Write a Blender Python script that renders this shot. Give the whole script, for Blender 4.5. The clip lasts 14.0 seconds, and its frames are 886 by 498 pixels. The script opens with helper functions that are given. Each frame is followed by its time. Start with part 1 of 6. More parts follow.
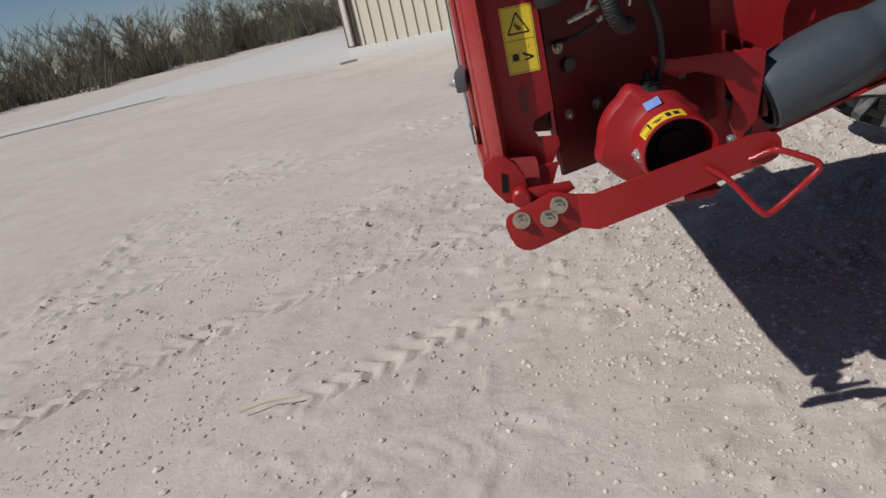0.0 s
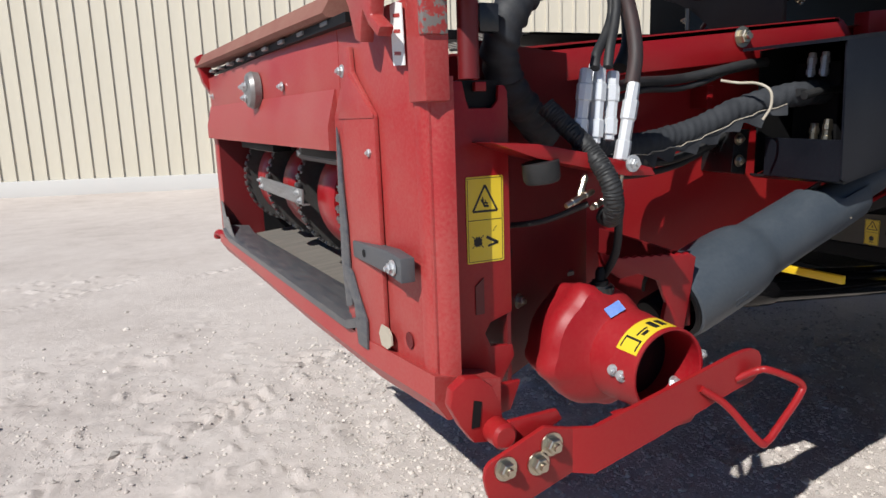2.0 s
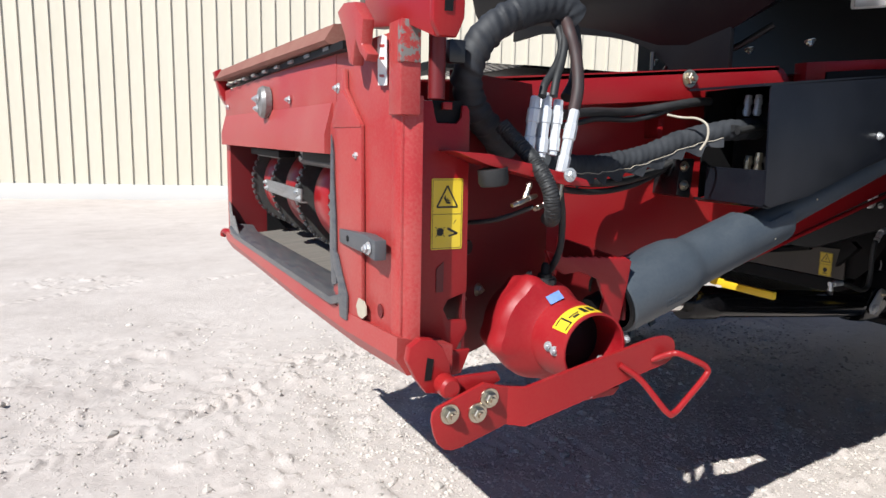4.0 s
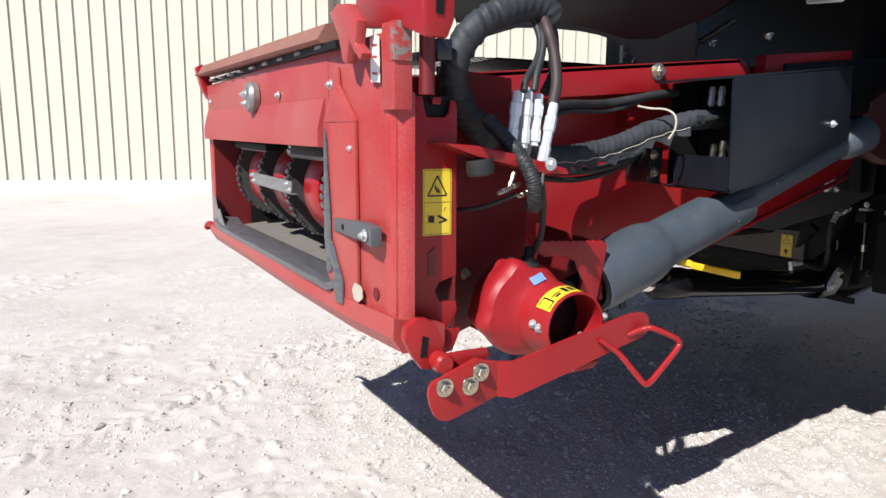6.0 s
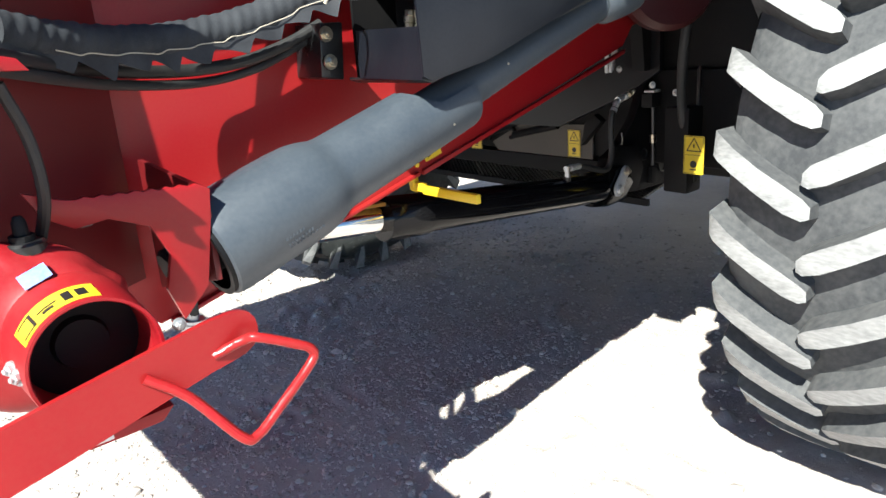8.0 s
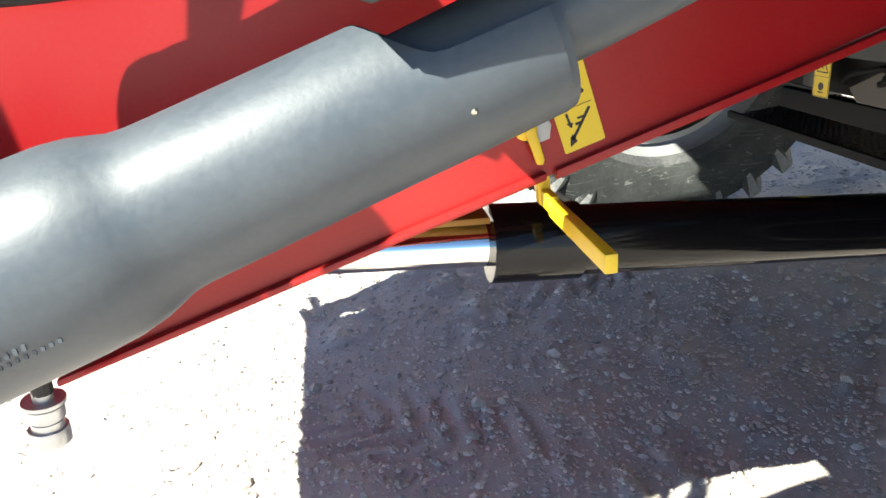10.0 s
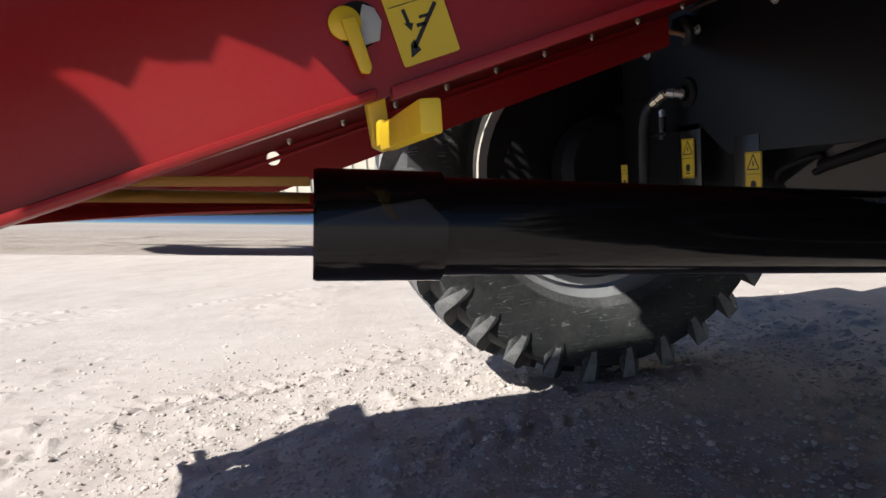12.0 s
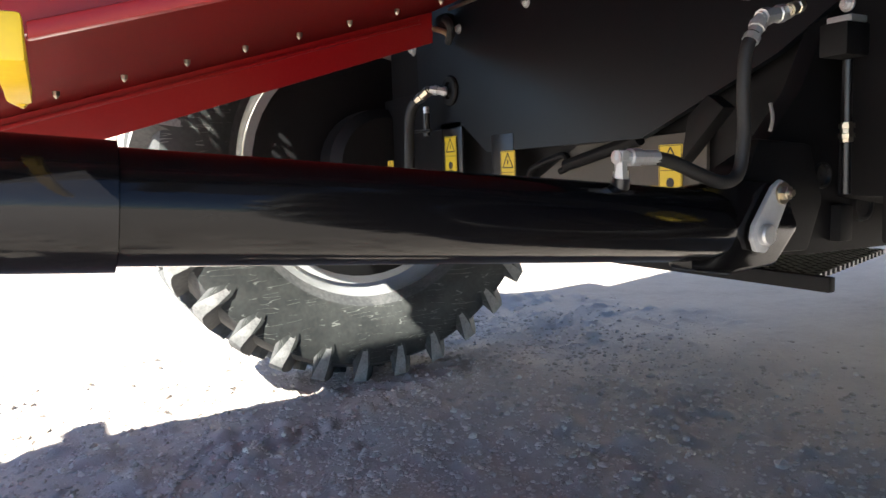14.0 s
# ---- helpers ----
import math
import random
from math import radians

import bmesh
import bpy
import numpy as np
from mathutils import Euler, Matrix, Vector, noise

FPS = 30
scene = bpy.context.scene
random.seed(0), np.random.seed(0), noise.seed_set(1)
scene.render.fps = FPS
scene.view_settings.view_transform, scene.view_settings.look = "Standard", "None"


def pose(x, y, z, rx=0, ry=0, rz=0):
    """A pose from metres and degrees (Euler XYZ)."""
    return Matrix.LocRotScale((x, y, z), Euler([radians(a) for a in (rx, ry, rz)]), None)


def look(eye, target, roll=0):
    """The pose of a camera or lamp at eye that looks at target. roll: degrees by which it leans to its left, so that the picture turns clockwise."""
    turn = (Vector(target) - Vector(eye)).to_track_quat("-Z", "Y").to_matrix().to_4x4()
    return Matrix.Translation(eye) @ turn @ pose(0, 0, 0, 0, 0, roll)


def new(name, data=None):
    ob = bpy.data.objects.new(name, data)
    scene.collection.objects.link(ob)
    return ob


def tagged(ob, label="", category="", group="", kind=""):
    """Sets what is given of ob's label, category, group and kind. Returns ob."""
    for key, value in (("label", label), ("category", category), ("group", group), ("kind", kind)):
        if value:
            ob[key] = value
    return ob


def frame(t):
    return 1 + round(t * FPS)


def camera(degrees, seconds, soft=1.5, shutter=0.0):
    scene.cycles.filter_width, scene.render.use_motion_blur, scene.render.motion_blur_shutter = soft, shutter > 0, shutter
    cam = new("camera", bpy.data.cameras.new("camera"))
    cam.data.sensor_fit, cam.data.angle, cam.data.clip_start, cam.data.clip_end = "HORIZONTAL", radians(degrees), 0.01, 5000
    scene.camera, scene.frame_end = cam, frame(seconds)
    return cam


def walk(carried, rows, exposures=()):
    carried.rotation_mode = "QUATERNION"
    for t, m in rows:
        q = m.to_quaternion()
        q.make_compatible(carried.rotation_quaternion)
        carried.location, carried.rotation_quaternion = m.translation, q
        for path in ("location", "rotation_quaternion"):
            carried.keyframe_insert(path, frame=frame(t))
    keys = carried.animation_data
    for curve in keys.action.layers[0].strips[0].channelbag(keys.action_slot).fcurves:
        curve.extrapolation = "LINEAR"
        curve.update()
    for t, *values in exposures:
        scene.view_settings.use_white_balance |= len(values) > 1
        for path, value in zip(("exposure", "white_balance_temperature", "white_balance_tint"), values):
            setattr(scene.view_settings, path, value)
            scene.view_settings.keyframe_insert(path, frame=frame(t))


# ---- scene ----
cam = camera(64.7, 14.0)
PATH = [
    (0, (0.018, -0.087, 1.581), (-0.271, 1.763, 0.879), -12.7),
    (0.5, (-0.184, 0.1, 1.576), (-0.01, 1.974, 0.897), -11.9),
    (1, (-0.34, 0.348, 1.56), (0.128, 2.216, 1.02), -4.3),
    (1.5, (-0.429, 0.556, 1.592), (0.235, 2.401, 1.196), -0.4),
    (2, (-0.587, 0.577, 1.606), (0.261, 2.347, 1.224), -1.9),
    (2.2, (-0.624, 0.562, 1.616), (0.265, 2.31, 1.219), -2.0),
    (4.3, (-0.657, 0.224, 1.573), (0.188, 2.013, 1.282), 1.2),
    (4.5, (-0.677, 0.196, 1.574), (0.166, 1.987, 1.289), 0.8),
    (5, (-0.729, 0.184, 1.577), (0.274, 1.887, 1.27), 1.5),
    (5.5, (-0.743, 0.185, 1.577), (0.252, 1.888, 1.25), 1.1),
    (6, (-0.739, 0.199, 1.58), (0.185, 1.942, 1.247), 0.5),
    (6.5, (-0.652, 0.211, 1.577), (0.449, 1.833, 1.183), -2.1),
    (7, (-0.416, 0.24, 1.532), (0.933, 1.646, 1.083), -0.5),
    (7.2, (-0.312, 0.29, 1.502), (1.068, 1.643, 0.985), -2.5),
    (9.3, (0.89, 1.059, 1.464), (1.648, 2.773, 0.766), -3.0),
    (9.5, (0.951, 1.099, 1.457), (1.621, 2.837, 0.727), -3.2),
    (10, (1.099, 1.18, 1.41), (1.335, 3.023, 0.669), -5.3),
    (10.5, (1.169, 1.407, 1.222), (1.344, 3.343, 0.75), -2.7),
    (11, (1.159, 1.473, 1.049), (1.206, 3.455, 0.786), -2.7),
    (11.5, (1.193, 1.432, 1.022), (1.325, 3.413, 0.78), -3.6),
    (12, (1.287, 1.408, 1.023), (1.704, 3.354, 0.826), -3.6),
    (12.5, (1.37, 1.422, 1.013), (2.084, 3.271, 0.747), -3.4),
    (13, (1.392, 1.432, 1.017), (2.198, 3.246, 0.776), -3.2),
    (13.5, (1.4, 1.437, 1.011), (2.262, 3.228, 0.79), -2.2),
    (14, (1.403, 1.474, 0.993), (2.377, 3.207, 0.77), -1.8),
]
EXPOSURES = [(0, -0.05, 6450, 10), (1, 0.12, 6350, 9), (2, 0.47, 6300, 9), (4.5, 0.90, 6150, 8), (5.5, 0.95, 6150, 8), (6.5, 1.03, 6100, 7), (7, 1.2, 6050, 6), (9.5, 2.48, 6750, 0), (10, 2.40, 6750, 0), (10.5, 2.27, 6700, 0), (11, 1.82, 6650, 5), (11.5, 0.95, 6500, 9), (12, 0.82, 6450, 9), (12.5, 1.12, 6500, 8), (13, 1.88, 6600, 6), (14, 2.6, 6650, 5)]
walk(cam, [(t, look(eye, target, roll)) for t, eye, target, roll in PATH], EXPOSURES)

# ---- world and sun ----
SUN_WAY = Vector((0.88, 0.508, -1.0)).normalized()
world = bpy.data.worlds.new("world")
scene.world = world
world.use_nodes = True
wn = world.node_tree.nodes
wl = world.node_tree.links
sky = wn.new("ShaderNodeTexSky")
sky.sky_type = "NISHITA"
sky.sun_disc = False
sky.sun_elevation = math.asin(-SUN_WAY.z)
sky.sun_rotation = math.atan2(-SUN_WAY.x, -SUN_WAY.y)
sky.air_density, sky.dust_density, sky.ozone_density, sky.altitude = 1.0, 0.0, 4.0, 1500
clear = wn.new("ShaderNodeMix")
clear.data_type, clear.blend_type = "RGBA", "MULTIPLY"
clear.inputs[0].default_value = 1.0
clear.inputs[7].default_value = (0.94, 0.955, 1.03, 1)
wl.new(sky.outputs[0], clear.inputs[6])
wl.new(clear.outputs[2], wn["Background"].inputs[0])
wn["Background"].inputs[1].default_value = 0.050
sun_data = bpy.data.lights.new("sun", "SUN")
sun_data.energy, sun_data.angle, sun_data.color = 4.2, radians(0.53), (1.0, 0.965, 0.91)
sun = new("sun", sun_data)
sun.matrix_world = look((-9, -6, 10), Vector((-9, -6, 10)) + SUN_WAY)


# ---- materials ----
def mat(name, base, rough=0.5, metal=0.0, second=None, scale=8.0, amount=0.5, fine=90.0, bump=0.0, spec=0.5, rough_var=0.1, coat=0.0, island=0.0, stretch=None):
    """Principled surface with a coarse and a fine variation of colour, roughness and relief."""
    m = bpy.data.materials.new(name)
    m.use_nodes = True
    n, l = m.node_tree.nodes, m.node_tree.links
    p = n["Principled BSDF"]
    p.inputs["Roughness"].default_value = rough
    p.inputs["Metallic"].default_value = metal
    p.inputs["Specular IOR Level"].default_value = spec
    p.inputs["Coat Weight"].default_value = coat
    p.inputs["Coat Roughness"].default_value = 0.15
    tc = n.new("ShaderNodeTexCoord")
    src = tc.outputs["Object"]
    if stretch:
        mp = n.new("ShaderNodeMapping")
        mp.inputs["Scale"].default_value = stretch
        l.new(src, mp.inputs[0])
        src = mp.outputs[0]
    a = n.new("ShaderNodeTexNoise")
    a.inputs["Scale"].default_value, a.inputs["Detail"].default_value, a.inputs["Roughness"].default_value = scale, 6, 0.6
    b = n.new("ShaderNodeTexNoise")
    b.inputs["Scale"].default_value, b.inputs["Detail"].default_value = fine, 4
    l.new(src, a.inputs[0])
    l.new(src, b.inputs[0])
    ramp = n.new("ShaderNodeValToRGB")
    ramp.color_ramp.elements[0].position, ramp.color_ramp.elements[1].position = 0.38, 0.68
    mixf = n.new("ShaderNodeMix")
    mixf.inputs[0].default_value = 0.35
    l.new(a.outputs[0], mixf.inputs[2])
    l.new(b.outputs[0], mixf.inputs[3])
    l.new(mixf.outputs[0], ramp.inputs[0])
    sc = second or tuple(c * 0.8 for c in base)
    ramp.color_ramp.elements[0].color = (*base, 1)
    ramp.color_ramp.elements[1].color = (*[b0 + (s0 - b0) * amount for b0, s0 in zip(base, sc)], 1)
    out = ramp.outputs[0]
    if island:
        g = n.new("ShaderNodeNewGeometry")
        hsv = n.new("ShaderNodeHueSaturation")
        mr = n.new("ShaderNodeMapRange")
        mr.inputs[3].default_value, mr.inputs[4].default_value = 1 - island, 1 + island
        l.new(g.outputs["Random Per Island"], mr.inputs[0])
        l.new(mr.outputs[0], hsv.inputs["Value"])
        l.new(out, hsv.inputs["Color"])
        out = hsv.outputs[0]
    l.new(out, p.inputs["Base Color"])
    rr = n.new("ShaderNodeMapRange")
    rr.inputs[3].default_value, rr.inputs[4].default_value = max(rough - rough_var, 0.03), min(rough + rough_var, 1)
    l.new(mixf.outputs[0], rr.inputs[0])
    l.new(rr.outputs[0], p.inputs["Roughness"])
    if bump:
        bp = n.new("ShaderNodeBump")
        bp.inputs["Strength"].default_value, bp.inputs["Distance"].default_value = 0.6, bump
        l.new(mixf.outputs[0], bp.inputs["Height"])
        l.new(bp.outputs[0], p.inputs["Normal"])
    return m


RED = mat("red_paint", (0.265, 0.005, 0.010), 0.34, second=(0.29, 0.028, 0.021), scale=3.0, amount=0.55, fine=140, bump=0.0004, coat=0.05, rough_var=0.12, spec=0.3)
RED_CAST = mat("dusty_red_cast_paint", (0.262, 0.006, 0.011), 0.46, second=(0.29, 0.032, 0.030), scale=5, amount=0.6, fine=120, bump=0.0008, rough_var=0.12, spec=0.3)
RED_FLAT = mat("dull_red_underside_paint", (0.34, 0.008, 0.011), 0.7, second=(0.29, 0.045, 0.035), scale=4, amount=0.7, fine=120, bump=0.0006, spec=0.15)
RED_DUSTY = mat("dusty_red_paint", (0.32, 0.016, 0.018), 0.46, second=(0.36, 0.13, 0.105), scale=2.2, amount=0.6, fine=160, bump=0.0004, coat=0.1, rough_var=0.12)
RED_BROWN = mat("dust_coated_red_bar", (0.20, 0.072, 0.052), 0.75, second=(0.25, 0.125, 0.09), scale=9, amount=0.9, fine=170, bump=0.0006)
# The red paint again, darkened for parts that lie in shade.
RED_SHADE = mat("red_paint_in_shade", (0.12, 0.004, 0.006), 0.45, second=(0.10, 0.014, 0.014), scale=6, fine=120, bump=0.0004)
# Cover red taken down almost to black for the shade it stands in.
MAROON = mat("shade_darkened_red_cover_paint", (0.045, 0.003, 0.004), 0.5, second=(0.03, 0.006, 0.006), scale=6, fine=120, bump=0.0004)
BLACK = mat("black_paint", (0.008, 0.0085, 0.010), 0.30, second=(0.030, 0.028, 0.027), scale=5, amount=0.7, fine=150, bump=0.0004, coat=0.15)
BLACK_GLOSS = mat("gloss_black_paint", (0.0035, 0.0035, 0.0045), 0.085, second=(0.010, 0.009, 0.008), scale=7, amount=0.5, fine=180, bump=0.00025, stretch=(0.5, 3, 3), rough_var=0.05, spec=0.22)
# Matt black steel; it also fills places that are black from shade.
BLACK_MATT = mat("matt_black_steel_and_shade", (0.0045, 0.0045, 0.0055), 0.6, second=(0.014, 0.0125, 0.011), scale=6, fine=130, bump=0.0006, spec=0.2)
CAB_BLACK = mat("semi_gloss_black_cab_panel", (0.0035, 0.0033, 0.0045), 0.42, second=(0.008, 0.007, 0.007), scale=3, amount=0.8, fine=90, bump=0.0006, spec=0.16)
PANEL_GREY = mat("dark_grey_panel_paint", (0.0042, 0.0056, 0.0082), 0.34, second=(0.0065, 0.0072, 0.0085), scale=2.2, amount=0.8, fine=110, bump=0.0004, spec=0.3)
BEIGE_GREY = mat("dusty_grey_panel", (0.080, 0.073, 0.064), 0.75, second=(0.115, 0.103, 0.088), scale=4, fine=110, bump=0.0005)
BOX_GREY = mat("grey_black_box_paint", (0.0048, 0.0060, 0.0095), 0.36, second=(0.013, 0.0145, 0.019), scale=5, amount=0.8, fine=120, bump=0.0005, spec=0.3, rough_var=0.14)
PLASTIC = mat("grey_guard_plastic", (0.038, 0.048, 0.060), 0.49, second=(0.064, 0.075, 0.086), scale=7, amount=0.8, fine=110, bump=0.0012, rough_var=0.08, spec=0.55)
RUBBER = mat("black_hose_rubber", (0.011, 0.0115, 0.0125), 0.6, second=(0.034, 0.032, 0.030), scale=30, amount=0.6, fine=400, bump=0.0008)
FABRIC = mat("black_hose_sleeve_fabric", (0.013, 0.0145, 0.018), 0.66, second=(0.036, 0.038, 0.043), scale=22, amount=0.8, fine=320, bump=0.0010)
TYRE = mat("dusty_tyre_rubber", (0.040, 0.042, 0.045), 0.78, second=(0.125, 0.124, 0.121), scale=5, amount=0.85, fine=60, bump=0.003, rough_var=0.1)
SLATE = mat("slate_grey_steel_paint", (0.065, 0.068, 0.076), 0.5, second=(0.11, 0.105, 0.10), scale=12, fine=150, bump=0.0005)
LUGTOP = mat("scuffed_tyre_lug_rubber", (0.15, 0.15, 0.148), 0.8, second=(0.37, 0.366, 0.355), scale=11, amount=0.95, fine=120, bump=0.003, island=0.15, stretch=(1, 0.35, 1))
CHROME = mat("chromed_rod", (0.78, 0.77, 0.75), 0.06, 1.0, second=(0.68, 0.66, 0.62), scale=6, fine=200, rough_var=0.03, stretch=(0.3, 4, 4))
ZINC = mat("zinc_plated_steel", (0.58, 0.59, 0.60), 0.34, 0.65, second=(0.40, 0.40, 0.39), scale=40, fine=300, bump=0.0003)
BOLT = mat("yellow_zinc_bolt", (0.55, 0.50, 0.40), 0.3, 1.0, second=(0.40, 0.35, 0.27), scale=50, fine=300)
STEEL = mat("worn_bare_steel", (0.25, 0.245, 0.24), 0.45, 0.35, second=(0.15, 0.135, 0.125), scale=14, amount=0.9, fine=160, bump=0.0006, stretch=(4, 0.6, 4))
CHAIN = mat("oily_chain_steel", (0.13, 0.125, 0.12), 0.32, 0.6, second=(0.06, 0.057, 0.055), scale=40, fine=250, bump=0.0005)
STEEL_DARK = mat("scuffed_blue_grey_steel", (0.075, 0.082, 0.095), 0.36, 0.35, second=(0.20, 0.19, 0.18), scale=18, amount=0.7, fine=160, bump=0.0006, stretch=(4, 0.6, 4))
RAMP = mat("dusty_steel_ramp", (0.20, 0.18, 0.155), 0.6, 0.1, second=(0.12, 0.112, 0.10), scale=10, amount=0.9, fine=140, bump=0.0006, stretch=(0.6, 5, 5))
YELLOW = mat("yellow_decal_film", (0.68, 0.49, 0.016), 0.42, second=(0.62, 0.46, 0.06), scale=9, fine=180)
YELLOW_PAINT = mat("yellow_lever_paint", (0.72, 0.49, 0.014), 0.4, second=(0.56, 0.36, 0.03), scale=14, fine=160, bump=0.0005)
OCHRE = mat("ochre_stop_paint", (0.27, 0.125, 0.010), 0.6, second=(0.20, 0.09, 0.012), scale=12, fine=120, bump=0.0005)
INK = mat("black_decal_ink", (0.012, 0.012, 0.012), 0.5)
BLUE = mat("blue_label_film", (0.12, 0.22, 0.55), 0.4, second=(0.30, 0.38, 0.62), scale=40, fine=200)
WHITE = mat("white_label_film", (0.78, 0.78, 0.76), 0.5, second=(0.62, 0.60, 0.56), scale=30, fine=200)
RIM = mat("silver_rim_paint", (0.40, 0.41, 0.42), 0.42, second=(0.30, 0.295, 0.28), scale=5, fine=120, bump=0.0004)
LENS = mat("clear_lamp_lens_over_reflector", (0.90, 0.92, 0.94), 0.16, 0.5, second=(0.74, 0.77, 0.80), scale=60, fine=200)
CREAM = mat("cream_plastic_tie", (0.42, 0.37, 0.29), 0.5, second=(0.32, 0.28, 0.22), scale=40, fine=200)
SIDING = mat("cream_steel_siding", (0.57, 0.525, 0.43), 0.5, second=(0.52, 0.475, 0.38), scale=0.8, amount=0.8, fine=14, stretch=(1, 1, 0.25))
TRIM = mat("brown_steel_trim", (0.10, 0.075, 0.06), 0.5, second=(0.14, 0.11, 0.09), scale=2, fine=30)
SPOUT = mat("pale_downspout_paint", (0.62, 0.60, 0.55), 0.5, second=(0.5, 0.48, 0.43), scale=3, fine=40)
CONCRETE = mat("pale_concrete", (0.50, 0.49, 0.47), 0.85, second=(0.52, 0.50, 0.475), scale=1.2, amount=0.9, fine=25, bump=0.003)
STONE = mat("grey_pebble", (0.520, 0.468, 0.416), 0.9, second=(0.351, 0.325, 0.312), scale=20, fine=160, bump=0.002, island=0.3)
BRASS = mat("dull_tan_brass", (0.42, 0.30, 0.19), 0.45, 0.4, second=(0.30, 0.21, 0.13), scale=40, fine=200, bump=0.0004)
PLATED = mat("bright_zinc_hose_fitting", (0.66, 0.67, 0.68), 0.38, 0.35, second=(0.55, 0.56, 0.57), scale=60, amount=0.7, fine=300, bump=0.0004)
GREY_CLOTH = mat("faded_grey_sleeve_cloth", (0.022, 0.024, 0.028), 0.8, second=(0.050, 0.053, 0.058), scale=16, amount=0.8, fine=420, bump=0.0010, spec=0.25)
RED_BRAID = mat("hose_rubber_with_faded_red_stripes", (0.022, 0.018, 0.018), 0.6, second=(0.085, 0.028, 0.024), scale=22, amount=0.6, fine=300, bump=0.0006, stretch=(3, 3, 0.25))
CRUMB = mat("dry_dirt_crumb", (0.485, 0.43, 0.392), 0.95, second=(0.41, 0.36, 0.33), scale=9, fine=110, bump=0.002, island=0.14, spec=0.2)
BARK = mat("bare_grey_bark", (0.12, 0.10, 0.088), 0.9, second=(0.19, 0.165, 0.145), scale=3, fine=40, island=0.3)
TWIG = mat("dry_brush_twigs", (0.085, 0.075, 0.055), 0.9, second=(0.15, 0.14, 0.085), scale=0.6, fine=12, amount=0.9, island=0.35)
STRAW = mat("dry_straw", (0.55, 0.45, 0.28), 0.8)


def dirt_material():
    """Pale packed dirt with crumbs, scuffs and faint pebbles at several sizes."""
    m = bpy.data.materials.new("packed_dirt")
    m.use_nodes = True
    n, l = m.node_tree.nodes, m.node_tree.links
    p = n["Principled BSDF"]
    p.inputs["Roughness"].default_value = 0.95
    p.inputs["Specular IOR Level"].default_value = 0.2
    tc = n.new("ShaderNodeTexCoord")

    def noise_tex(scale, detail=8, rough=0.6):
        t = n.new("ShaderNodeTexNoise")
        t.inputs["Scale"].default_value, t.inputs["Detail"].default_value, t.inputs["Roughness"].default_value = scale, detail, rough
        l.new(tc.outputs["Object"], t.inputs[0])
        return t.outputs[0]

    big, mid, fine, grain = noise_tex(0.45), noise_tex(3.2), noise_tex(19, 10, 0.7), noise_tex(150, 6, 0.7)
    vor = n.new("ShaderNodeTexVoronoi")
    vor.inputs["Scale"].default_value = 38
    l.new(tc.outputs["Object"], vor.inputs[0])

    def add(x, kx, y, ky):
        a = n.new("ShaderNodeMath")
        a.operation = "MULTIPLY"
        a.inputs[1].default_value = kx
        l.new(x, a.inputs[0])
        b = n.new("ShaderNodeMath")
        b.operation = "MULTIPLY_ADD"
        b.inputs[1].default_value = ky
        l.new(y, b.inputs[0])
        l.new(a.outputs[0], b.inputs[2])
        return b.outputs[0]

    tone = add(add(big, 0.35, mid, 0.3), 1.0, add(fine, 0.25, grain, 0.2), 1.0)
    ramp = n.new("ShaderNodeValToRGB")
    e = ramp.color_ramp.elements
    e[0].position, e[0].color = 0.36, (0.345, 0.292, 0.262, 1)
    e[1].position, e[1].color = 0.70, (0.57, 0.515, 0.475, 1)
    k = e.new(0.52)
    k.color = (0.475, 0.420, 0.384, 1)
    l.new(tone, ramp.inputs[0])
    l.new(ramp.outputs[0], p.inputs["Base Color"])
    relief = add(add(fine, 0.7, grain, 0.24), 1.0, vor.outputs["Distance"], -0.14)
    bp = n.new("ShaderNodeBump")
    bp.inputs["Strength"].default_value, bp.inputs["Distance"].default_value = 1.0, 0.009
    l.new(relief, bp.inputs["Height"])
    l.new(bp.outputs[0], p.inputs["Normal"])
    return m


